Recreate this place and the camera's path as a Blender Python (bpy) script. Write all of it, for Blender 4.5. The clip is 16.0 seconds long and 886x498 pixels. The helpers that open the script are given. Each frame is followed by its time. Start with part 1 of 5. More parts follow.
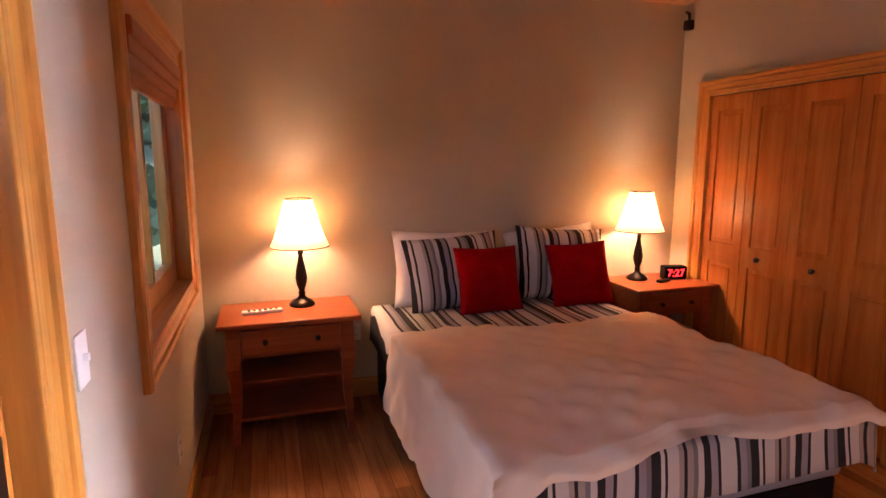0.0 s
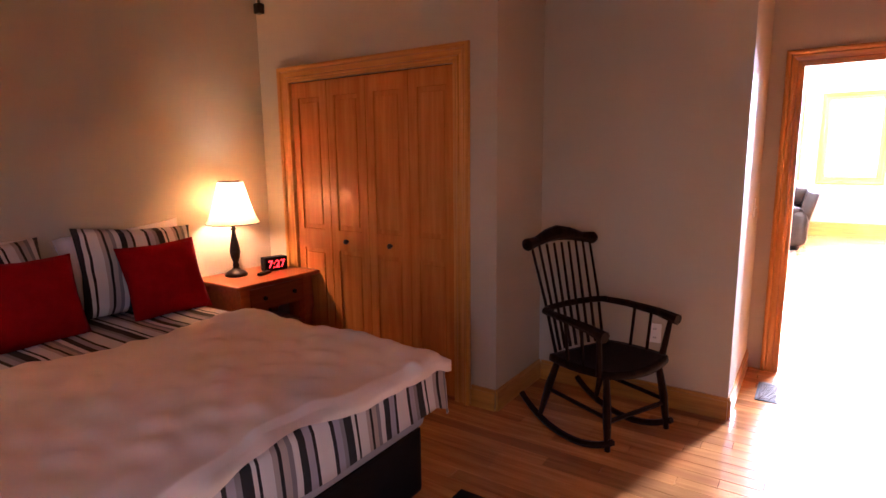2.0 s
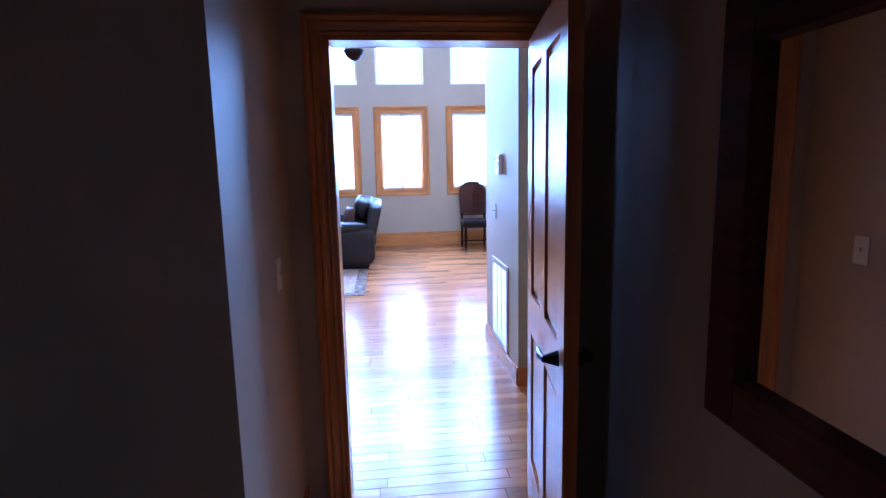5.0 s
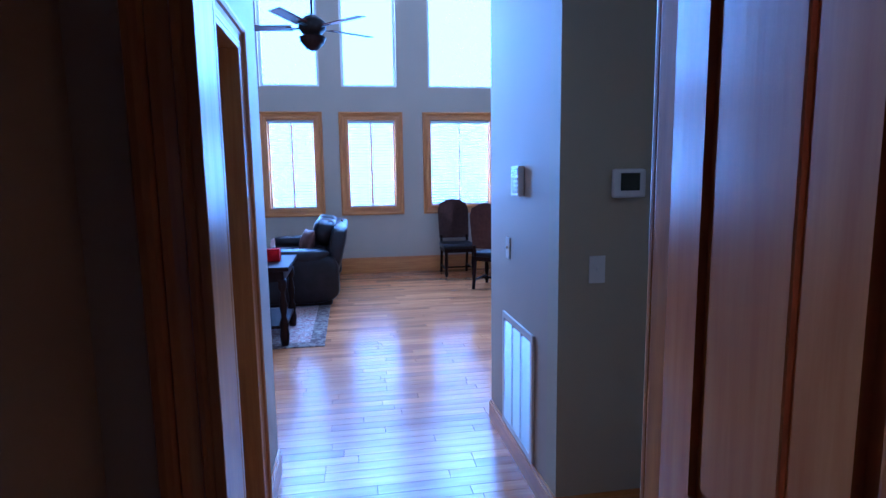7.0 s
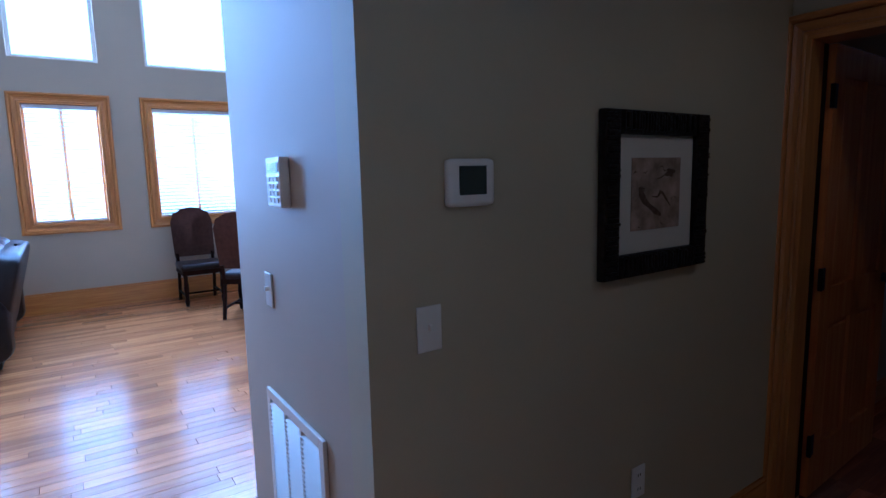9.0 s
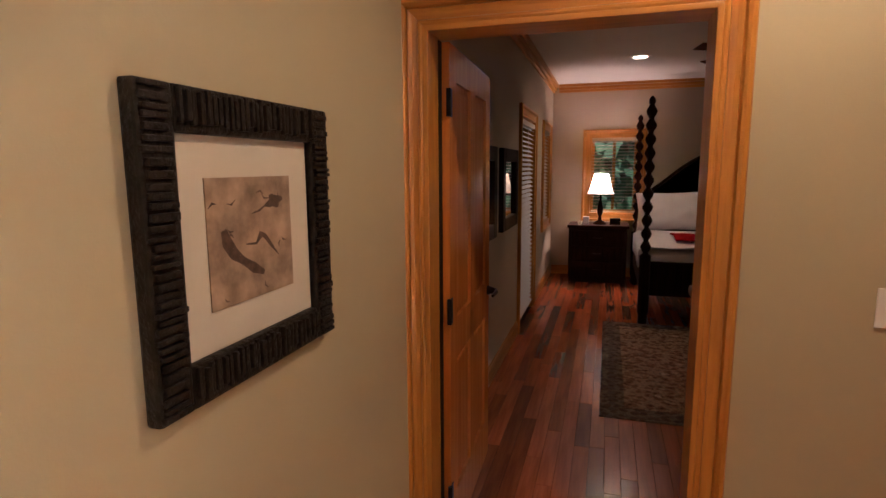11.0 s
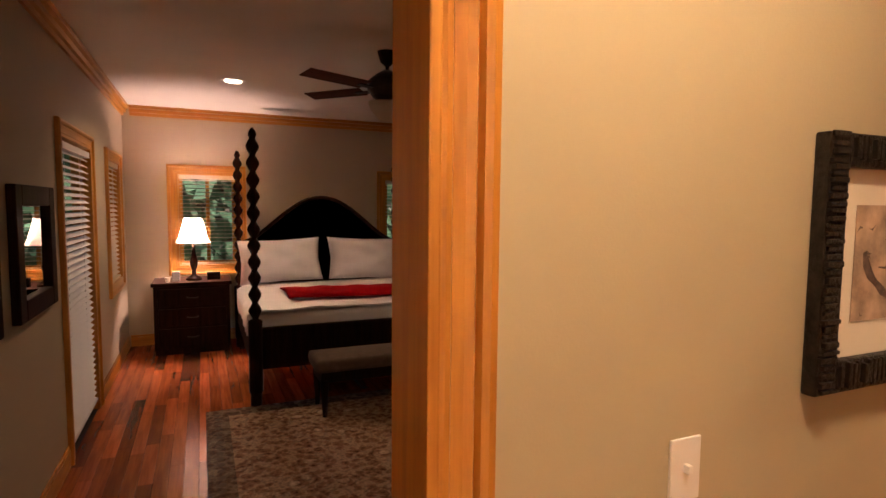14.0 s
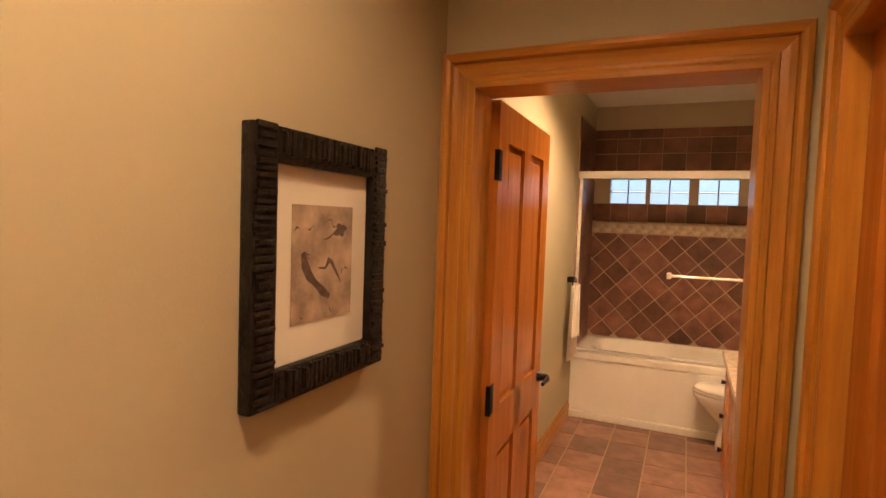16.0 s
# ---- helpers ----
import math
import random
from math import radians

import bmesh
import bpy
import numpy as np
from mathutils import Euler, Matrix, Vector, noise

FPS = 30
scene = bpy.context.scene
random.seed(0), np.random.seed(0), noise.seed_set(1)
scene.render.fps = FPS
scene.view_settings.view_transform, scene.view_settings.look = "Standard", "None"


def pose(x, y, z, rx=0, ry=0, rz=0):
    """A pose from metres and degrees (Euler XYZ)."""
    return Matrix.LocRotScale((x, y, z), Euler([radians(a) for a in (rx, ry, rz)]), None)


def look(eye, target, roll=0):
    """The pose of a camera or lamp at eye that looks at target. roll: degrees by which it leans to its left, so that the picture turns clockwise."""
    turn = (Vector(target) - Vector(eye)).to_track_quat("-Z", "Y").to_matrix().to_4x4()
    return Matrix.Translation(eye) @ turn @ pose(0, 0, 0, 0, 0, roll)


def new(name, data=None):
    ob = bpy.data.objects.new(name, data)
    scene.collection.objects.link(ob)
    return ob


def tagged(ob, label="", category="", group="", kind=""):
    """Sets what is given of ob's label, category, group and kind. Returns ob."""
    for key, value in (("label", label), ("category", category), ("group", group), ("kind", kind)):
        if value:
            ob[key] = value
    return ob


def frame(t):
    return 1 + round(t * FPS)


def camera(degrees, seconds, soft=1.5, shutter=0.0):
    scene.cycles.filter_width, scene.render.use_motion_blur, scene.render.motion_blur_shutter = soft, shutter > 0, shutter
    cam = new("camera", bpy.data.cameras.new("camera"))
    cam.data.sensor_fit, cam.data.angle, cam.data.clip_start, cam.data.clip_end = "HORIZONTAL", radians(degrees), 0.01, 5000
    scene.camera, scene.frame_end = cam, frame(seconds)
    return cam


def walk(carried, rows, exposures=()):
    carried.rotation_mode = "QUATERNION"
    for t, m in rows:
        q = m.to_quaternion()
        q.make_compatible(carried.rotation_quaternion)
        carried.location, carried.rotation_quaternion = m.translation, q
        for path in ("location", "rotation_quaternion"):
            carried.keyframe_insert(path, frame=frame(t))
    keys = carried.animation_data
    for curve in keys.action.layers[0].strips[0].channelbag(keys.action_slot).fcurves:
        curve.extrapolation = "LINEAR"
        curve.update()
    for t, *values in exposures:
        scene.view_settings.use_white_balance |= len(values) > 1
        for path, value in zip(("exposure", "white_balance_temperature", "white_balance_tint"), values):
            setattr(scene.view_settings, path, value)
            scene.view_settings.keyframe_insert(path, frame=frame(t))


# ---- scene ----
cam = camera(77.5, 16.0)
PATH = [
    (0, (0.964, 1.455, 1.562), (1.57, 3.334, 1.245), -0.0),
    (0.5, (0.951, 1.494, 1.544), (1.875, 3.24, 1.232), 0.0),
    (1, (0.935, 1.515, 1.567), (2.145, 3.073, 1.234), -0.0),
    (1.5, (1.064, 1.572, 1.547), (2.508, 2.91, 1.198), -0.1),
    (2, (1.262, 1.553, 1.477), (2.897, 2.658, 1.153), -0.6),
    (2.5, (1.506, 1.539, 1.485), (3.306, 2.35, 1.161), -1.0),
    (3, (1.838, 1.534, 1.505), (3.738, 2.054, 1.16), -1.4),
    (3.5, (2.171, 1.546, 1.516), (4.124, 1.788, 1.161), -1.7),
    (4, (2.518, 1.562, 1.534), (4.489, 1.55, 1.191), -1.8),
    (4.5, (2.863, 1.525, 1.535), (4.83, 1.371, 1.208), -1.5),
    (7, (4.595, 1.446, 1.545), (6.552, 1.122, 1.283), -0.8),
    (7.5, (4.91, 1.43, 1.537), (6.838, 0.962, 1.28), -0.7),
    (8, (5.185, 1.371, 1.552), (7.05, 0.696, 1.292), -1.1),
    (8.5, (5.417, 1.276, 1.535), (7.197, 0.403, 1.277), -1.3),
    (9, (5.623, 1.154, 1.528), (7.262, 0.039, 1.259), -1.4),
    (9.5, (5.8, 1.021, 1.507), (7.238, -0.342, 1.234), -1.4),
    (10.2, (5.971, 0.827, 1.556), (6.959, -0.885, 1.252), -1.0),
    (12.5, (6.152, -0.37, 1.596), (6.205, -2.351, 1.33), 0.1),
    (13.5, (6.113, -0.63, 1.625), (5.674, -2.573, 1.443), 0.4),
    (14.5, (6.04, -0.692, 1.649), (4.882, -2.316, 1.498), 0.8),
    (15, (5.97, -0.673, 1.654), (4.517, -2.038, 1.499), 1.2),
    (16, (5.727, -0.672, 1.629), (3.9, -1.479, 1.522), 2.0),
]
EXPO = [(0.0, 2.45, 6100, 35), (1.5, 2.7, 5700, 30), (2.5, 1.85, 5100, 31), (3.5, 0.6, 4000, 23), (4.5, -0.45, 3800, 19), (7.0, -2.05, 3300, 15), (9.0, -1.95, 3600, 11), (10.2, -0.1, 4900, 17),
        (12.3, 1.65, 6400, 26), (13.5, 1.8, 6500, 25), (14.5, 1.8, 6700, 23), (16.0, 1.75, 7000, 24)]
walk(cam, [(t, look(eye, target, roll)) for t, eye, target, roll in PATH], EXPO)

# ---- world and large lights ----
world = bpy.data.worlds.new("sky")
scene.world = world
world.use_nodes = True
wn = world.node_tree.nodes
sky = wn.new("ShaderNodeTexSky")
sky.sky_type = "NISHITA"
sky.sun_disc = False
sky.sun_elevation = radians(40)
sky.sun_rotation = radians(346)
world.node_tree.links.new(sky.outputs[0], wn["Background"].inputs[0])
wn["Background"].inputs[1].default_value = 0.09


def lamp(name, kind, m, energy, color, size=0.1, size_y=None):
    d = bpy.data.lights.new(name, kind)
    d.energy, d.color = energy / 4, color
    if kind == "AREA":
        d.shape, d.size, d.size_y = "RECTANGLE", size, size_y or size
    elif kind == "SPOT":
        d.spot_size, d.spot_blend, d.shadow_soft_size = radians(size_y or 120), 0.6, size
    elif kind == "SUN":
        d.angle = size
    else:
        d.shadow_soft_size = size
    ob = new(name, d)
    ob.matrix_world = m
    return ob


lamp("sun", "SUN", look((5, 18, 16), (0, 0, 0)), 12.0, (1, 0.95, 0.88), radians(0.5))
WARM = (1.0, 0.60, 0.28)
DAY = (0.84, 0.92, 1.0)
BED_LAMPS = ((1.15, 4.8), (3.54, 4.8))
for x, y in BED_LAMPS:
    lamp("bedside_bulb", "POINT", pose(x, y, 1.19), 29, WARM, 0.06)
# daylight in the openings of the great room
for y0, y1, z0, z1 in ((1.86, 2.75, 2.95, 4.9), (0.67, 1.53, 2.95, 4.9), (-1.03, 0.17, 2.95, 4.9), (1.95, 2.69, 1.06, 2.45), (0.70, 1.48, 1.06, 2.45), (-0.86, 0.16, 1.06, 2.45)):
    lamp("window_daylight", "AREA", look((13.85, (y0 + y1) / 2, (z0 + z1) / 2), (12, (y0 + y1) / 2, (z0 + z1) / 2)), 1650 * (y1 - y0) * (z1 - z0), DAY, y1 - y0, z1 - z0)
# evening daylight in the glazed door beside the start
lamp("patio_daylight", "AREA", look((0.30, 2.04, 1.1), (2, 2.04, 1.1)), 1.6, (0.8, 0.88, 1.0), 0.8, 1.7)
# recessed downlights and lamps; the third is added unseen, the fourth lit as fill
DOWN = ((5.55, -0.85, 2.735, 145), (5.81, -5.93, 2.705, 115), (4.0, -3.2, 2.705, 35), (2.5, -0.75, 2.735, 380))
for x, y, z, e in DOWN:
    lamp("downlight_and_fill_bulb", "SPOT", look((x, y, z - 0.006), (x, y, 0)), e, (1.0, 0.70, 0.40), 0.05, 150)
lamp("master_bulb", "POINT", pose(6.18, -7.4, 1.38), 95, (1.0, 0.68, 0.53), 0.03)

# ---- materials ----
def nodes(name):
    m = bpy.data.materials.new(name)
    m.use_nodes = True
    return m, m.node_tree.nodes, m.node_tree.links, m.node_tree.nodes["Principled BSDF"]


def coords(n, l, scale=(1, 1, 1), rot=(0, 0, 0)):
    c = n.new("ShaderNodeTexCoord")
    mp = n.new("ShaderNodeMapping")
    mp.inputs["Scale"].default_value = scale
    mp.inputs["Rotation"].default_value = rot
    l.new(c.outputs["Object"], mp.inputs["Vector"])
    return mp.outputs["Vector"]


def noise_tex(n, l, vec, scale, detail=4.0, rough=0.55):
    t = n.new("ShaderNodeTexNoise")
    t.inputs["Scale"].default_value, t.inputs["Detail"].default_value, t.inputs["Roughness"].default_value = scale, detail, rough
    l.new(vec, t.inputs["Vector"])
    return t.outputs["Fac"]


def ramp(n, l, fac, stops, constant=False):
    r = n.new("ShaderNodeValToRGB")
    r.color_ramp.interpolation = "CONSTANT" if constant else "LINEAR"
    e = r.color_ramp.elements
    while len(e) < len(stops):
        e.new(0.5)
    for el, (p, c) in zip(e, stops):
        el.position, el.color = p, (*c, 1)
    l.new(fac, r.inputs["Fac"])
    return r.outputs["Color"]


def bump(n, l, p, fac, strength, dist=0.01):
    b = n.new("ShaderNodeBump")
    b.inputs["Strength"].default_value, b.inputs["Distance"].default_value = strength, dist
    l.new(fac, b.inputs["Height"])
    l.new(b.outputs["Normal"], p.inputs["Normal"])


def plain(name, color, rough=0.5, metal=0.0, vary=0.12, scale=8.0, bumpy=0.0, bscale=60.0):
    m, n, l, p = nodes(name)
    v = coords(n, l)
    f = noise_tex(n, l, v, scale)
    lo = tuple(c * (1 - vary) for c in color)
    hi = tuple(min(1, c * (1 + vary)) for c in color)
    l.new(ramp(n, l, f, ((0.3, lo), (0.7, hi))), p.inputs["Base Color"])
    p.inputs["Roughness"].default_value, p.inputs["Metallic"].default_value = rough, metal
    if bumpy:
        bump(n, l, p, noise_tex(n, l, v, bscale, 5), bumpy)
    return m


def wood(name, dark, light, grain="z", rough=0.35, scale=1.0, spread=0.25):
    """Straight-grained wood; the grain runs along one axis of the object, and each object differs a little."""
    m, n, l, p = nodes(name)
    s = {"x": (1.5, 22, 22), "y": (22, 1.5, 22), "z": (22, 22, 1.5)}[grain]
    v = coords(n, l, tuple(k * scale for k in s))
    f = noise_tex(n, l, v, 1.6, 6, 0.6)
    col = ramp(n, l, f, ((0.28, dark), (0.5, tuple((a + b) / 2 for a, b in zip(dark, light))), (0.72, light)))
    info = n.new("ShaderNodeObjectInfo")
    isl = n.new("ShaderNodeNewGeometry")
    add = n.new("ShaderNodeMath")
    add.operation = "ADD"
    l.new(info.outputs["Random"], add.inputs[0])
    l.new(isl.outputs["Random Per Island"], add.inputs[1])
    mod = n.new("ShaderNodeMath")
    mod.operation = "FRACT"
    l.new(add.outputs[0], mod.inputs[0])
    rng = n.new("ShaderNodeMapRange")
    rng.inputs["To Min"].default_value, rng.inputs["To Max"].default_value = 1 - spread, 1 + spread
    l.new(mod.outputs[0], rng.inputs["Value"])
    hsv = n.new("ShaderNodeHueSaturation")
    l.new(col, hsv.inputs["Color"])
    l.new(rng.outputs[0], hsv.inputs["Value"])
    l.new(hsv.outputs[0], p.inputs["Base Color"])
    p.inputs["Roughness"].default_value = rough
    bump(n, l, p, f, 0.06)
    return m


def striped(name, axis, period, rough=0.9):
    m, n, l, p = nodes(name)
    v = coords(n, l)
    sep = n.new("ShaderNodeSeparateXYZ")
    l.new(v, sep.inputs[0])
    w = noise_tex(n, l, v, 3.0, 2)
    ma = n.new("ShaderNodeMath")
    ma.operation = "MULTIPLY_ADD"
    l.new(sep.outputs[axis], ma.inputs[0])
    ma.inputs[1].default_value = 1 / period
    l.new(w, ma.inputs[2])
    sub = n.new("ShaderNodeMath")
    sub.operation = "MULTIPLY_ADD"
    l.new(w, sub.inputs[0])
    sub.inputs[1].default_value = -0.93
    l.new(ma.outputs[0], sub.inputs[2])
    fr = n.new("ShaderNodeMath")
    fr.operation = "FRACT"
    l.new(sub.outputs[0], fr.inputs[0])
    W, G, B, P, T = (0.60, 0.57, 0.57), (0.20, 0.19, 0.21), (0.012, 0.012, 0.016), (0.31, 0.29, 0.35), (0.38, 0.32, 0.30)
    seq = ((0, W), (.09, B), (.13, P), (.2, G), (.25, B), (.34, W), (.38, B), (.41, W), (.52, T), (.57, B), (.6, T), (.66, G), (.7, W), (.76, B), (.83, P), (.9, B), (.93, W))
    l.new(ramp(n, l, fr.outputs[0], seq, True), p.inputs["Base Color"])
    p.inputs["Roughness"].default_value = rough
    bump(n, l, p, noise_tex(n, l, v, 30, 4), 0.2)
    return m


def carpet(name, field, figure, border):
    """A woven rug: a ground with scattered flowers, vines and small knots in three colours."""
    m, n, l, p = nodes(name)
    v = coords(n, l)
    w = n.new("ShaderNodeTexNoise")
    w.inputs["Scale"].default_value = 7.0
    l.new(v, w.inputs["Vector"])
    wv = n.new("ShaderNodeVectorMath")
    wv.operation = "MULTIPLY_ADD"
    wv.inputs[1].default_value = (0.09, 0.09, 0)
    l.new(w.outputs["Color"], wv.inputs[0])
    l.new(v, wv.inputs[2])
    col = None
    for scale, stops in ((6.5, ((0.16, figure), (0.24, border), (0.30, field), (0.42, field), (0.50, border), (0.56, field))), (19.0, ((0.18, border), (0.30, field), (0.44, field), (0.58, figure)))):
        t = n.new("ShaderNodeTexVoronoi")
        t.inputs["Scale"].default_value = scale
        l.new(wv.outputs[0], t.inputs["Vector"])
        c = ramp(n, l, t.outputs["Distance"], stops)
        if col is None:
            col = c
        else:
            mx = n.new("ShaderNodeMixRGB")
            mx.inputs[0].default_value = 0.5
            l.new(col, mx.inputs[1])
            l.new(c, mx.inputs[2])
            col = mx.outputs[0]
    hsv = n.new("ShaderNodeHueSaturation")
    rng = n.new("ShaderNodeMapRange")
    rng.inputs["From Min"].default_value, rng.inputs["From Max"].default_value = 0.3, 0.7
    rng.inputs["To Min"].default_value, rng.inputs["To Max"].default_value = 0.55, 1.45
    l.new(noise_tex(n, l, v, 55, 3, 0.7), rng.inputs["Value"])
    l.new(rng.outputs[0], hsv.inputs["Value"])
    l.new(col, hsv.inputs["Color"])
    l.new(hsv.outputs[0], p.inputs["Base Color"])
    p.inputs["Roughness"].default_value = 1.0
    p.inputs["Specular IOR Level"].default_value = 0.1
    bump(n, l, p, noise_tex(n, l, v, 200, 2), 0.3)
    return m


def glass(name, color=(1, 1, 1), rough=0.0):
    m, n, l, p = nodes(name)
    p.inputs["Base Color"].default_value = (*color, 1)
    p.inputs["Transmission Weight"].default_value = 1
    p.inputs["Roughness"].default_value, p.inputs["IOR"].default_value = rough, 1.02 if rough == 0 else 1.3
    return m


def glowing(name, color, strength):
    m, n, l, p = nodes(name)
    p.inputs["Emission Color"].default_value = (*color, 1)
    p.inputs["Emission Strength"].default_value = strength
    p.inputs["Base Color"].default_value = (*color, 1)
    return m


def lampshade(name, color):
    m, n, l, p = nodes(name)
    tr = n.new("ShaderNodeBsdfTranslucent")
    tr.inputs[0].default_value = (*color, 1)
    df = n.new("ShaderNodeBsdfDiffuse")
    df.inputs[0].default_value = (*color, 1)
    mix = n.new("ShaderNodeMixShader")
    mix.inputs[0].default_value = 0.35
    l.new(tr.outputs[0], mix.inputs[1])
    l.new(df.outputs[0], mix.inputs[2])
    l.new(mix.outputs[0], n["Material Output"].inputs[0])
    return m


def slate(name, lo, hi, rough):
    """Cleft slate: every tile has its own shade and a cloudy, uneven face."""
    m, n, l, p = nodes(name)
    v = coords(n, l)
    info = n.new("ShaderNodeObjectInfo")
    off = n.new("ShaderNodeVectorMath")
    off.operation = "MULTIPLY_ADD"
    off.inputs[1].default_value = (1, 1, 1)
    l.new(v, off.inputs[0])
    sc = n.new("ShaderNodeVectorMath")
    sc.operation = "SCALE"
    sc.inputs[0].default_value = (31, 17, 23)
    l.new(info.outputs["Random"], sc.inputs["Scale"])
    l.new(sc.outputs[0], off.inputs[2])
    f = noise_tex(n, l, off.outputs[0], 7, 5, 0.6)
    hsv = n.new("ShaderNodeHueSaturation")
    l.new(ramp(n, l, f, ((0.3, lo), (0.7, hi))), hsv.inputs["Color"])
    rng = n.new("ShaderNodeMapRange")
    rng.inputs["To Min"].default_value, rng.inputs["To Max"].default_value = 0.65, 1.4
    l.new(info.outputs["Random"], rng.inputs["Value"])
    l.new(rng.outputs[0], hsv.inputs["Value"])
    l.new(hsv.outputs[0], p.inputs["Base Color"])
    p.inputs["Roughness"].default_value = rough
    bump(n, l, p, noise_tex(n, l, off.outputs[0], 22, 5), 0.2)
    return m


PAINT = plain("wall_paint", (0.47, 0.395, 0.295), 0.62, 0, 0.03, 1.5, 0.05, 160)
KHAKI = plain("khaki_wall_paint", (0.48, 0.42, 0.275), 0.62, 0, 0.03, 1.5, 0.05, 160)
WHITE = plain("white_paint", (0.78, 0.76, 0.72), 0.6, 0, 0.03, 2.0)
PLASTIC = plain("white_plastic", (0.80, 0.78, 0.74), 0.35, 0, 0.02)
TRIM = wood("fir_trim", (0.38, 0.142, 0.020), (0.60, 0.27, 0.042), "z", 0.28, 1, 0.08)
TRIM_X = wood("fir_trim_x", (0.38, 0.142, 0.020), (0.60, 0.27, 0.042), "x", 0.28, 1, 0.08)
TRIM_Y = wood("fir_trim_y", (0.38, 0.142, 0.020), (0.60, 0.27, 0.042), "y", 0.28, 1, 0.08)
DOORW = wood("fir_door", (0.40, 0.118, 0.017), (0.56, 0.205, 0.036), "z", 0.25, 0.8, 0.06)
OAK = wood("oak_floor", (0.30, 0.108, 0.030), (0.54, 0.24, 0.078), "y", 0.17, 0.8, 0.30)
CHERRY = wood("cherry_floor", (0.19, 0.042, 0.014), (0.42, 0.115, 0.034), "y", 0.22, 0.8, 0.5)
PINE = wood("pine_ceiling", (0.40, 0.17, 0.05), (0.60, 0.29, 0.10), "y", 0.4, 1, 0.12)
STAND = wood("red_brown_wood", (0.22, 0.045, 0.010), (0.34, 0.085, 0.020), "x", 0.28, 1, 0.08)
DARKW = wood("dark_wood", (0.008, 0.004, 0.003), (0.026, 0.010, 0.006), "z", 0.45, 1, 0.1)
WALNUT = wood("walnut_wood", (0.06, 0.018, 0.009), (0.12, 0.036, 0.017), "x", 0.5, 1, 0.1)
DRESSER = wood("dresser_wood", (0.06, 0.016, 0.008), (0.11, 0.032, 0.014), "x", 0.75, 1, 0.1)
DRESSER.node_tree.nodes["Principled BSDF"].inputs["IOR"].default_value = 1.2
BLACK = plain("black_paint", (0.008, 0.007, 0.007), 0.45, 0, 0.2)
BRONZE = plain("bronze", (0.03, 0.022, 0.018), 0.35, 0.7, 0.2, 20)
COVER = striped("striped_cotton", 0, 0.42)
COMFORT = plain("cream_cotton", (0.80, 0.71, 0.62), 0.95, 0, 0.04, 5, 0.10, 60)
LINEN = plain("white_linen", (0.78, 0.76, 0.78), 0.95, 0, 0.03, 5, 0.15, 30)
RED = plain("red_velvet", (0.30, 0.002, 0.002), 0.8, 0, 0.15, 12, 0.2, 90)
REDTHROW = plain("red_throw", (0.28, 0.003, 0.004), 0.9, 0, 0.15, 12, 0.2, 90)
GREYCLOTH = plain("grey_mattress_cloth", (0.30, 0.30, 0.36), 0.9, 0, 0.06)
LEATHER = plain("brown_leather", (0.018, 0.012, 0.011), 0.32, 0, 0.3, 6, 0.2, 40)
UPHOL = plain("brown_upholstery", (0.10, 0.045, 0.03), 0.7, 0, 0.2, 20, 0.1, 90)
TAUPE = plain("taupe_cloth", (0.12, 0.085, 0.065), 0.9, 0, 0.15, 20, 0.2, 120)
RUG = carpet("master_rug", (0.27, 0.15, 0.10), (0.52, 0.38, 0.27), (0.07, 0.025, 0.022))
RUG2 = carpet("living_rug", (0.46, 0.36, 0.30), (0.30, 0.14, 0.11), (0.18, 0.10, 0.10))
RUGB = carpet("rug_border", (0.13, 0.08, 0.06), (0.30, 0.24, 0.18), (0.06, 0.04, 0.05))
SHADE = lampshade("shade_cloth", (0.50, 0.38, 0.23))
SHADEW = lampshade("white_shade_cloth", (0.80, 0.74, 0.66))
GLASS = glass("pane_glass")
FROST = glass("wavy_block_glass", (0.50, 0.68, 1.0), 0.25)
MIRROR = plain("mirror_silver", (0.9, 0.9, 0.9), 0.015, 1.0, 0.0)
DIGITS = glowing("red_digits", (1.0, 0.02, 0.015), 1.6)
GLOW = glowing("lit_diffuser", (1.0, 0.82, 0.6), 4.0)
PORCELAIN = plain("porcelain", (0.80, 0.76, 0.68), 0.12, 0, 0.02)
TILE = slate("slate_tile", (0.10, 0.040, 0.028), (0.23, 0.105, 0.072), 0.33)
TILEF = slate("slate_floor_tile", (0.16, 0.075, 0.048), (0.31, 0.165, 0.11), 0.4)
GROUT = plain("grout", (0.42, 0.30, 0.20), 0.9, 0, 0.1)
BAND = plain("tile_band", (0.42, 0.33, 0.24), 0.4, 0, 0.4, 25)
CHROME = plain("white_metal", (0.80, 0.78, 0.74), 0.25, 0.3, 0.02)
LCD = plain("grey_lcd", (0.045, 0.055, 0.05), 0.25, 0, 0.1)
FRAMEB = plain("carved_black_frame", (0.022, 0.018, 0.015), 0.35, 0.2, 0.5, 40, 0.6, 70)
MATB = plain("cream_mat_board", (0.62, 0.56, 0.46), 0.8, 0, 0.03)
PRINT = plain("sepia_print", (0.33, 0.23, 0.16), 0.6, 0, 0.5, 16)
INK = plain("dark_sepia_ink", (0.08, 0.045, 0.03), 0.6, 0, 0.5, 60)
TOWEL = plain("white_terry", (0.80, 0.76, 0.70), 1.0, 0, 0.05, 20, 0.5, 150)
BLIND = plain("blind_slat", (0.62, 0.52, 0.42), 0.5, 0, 0.05)
BLINDW = plain("white_blind_slat", (0.75, 0.75, 0.78), 0.5, 0, 0.03)
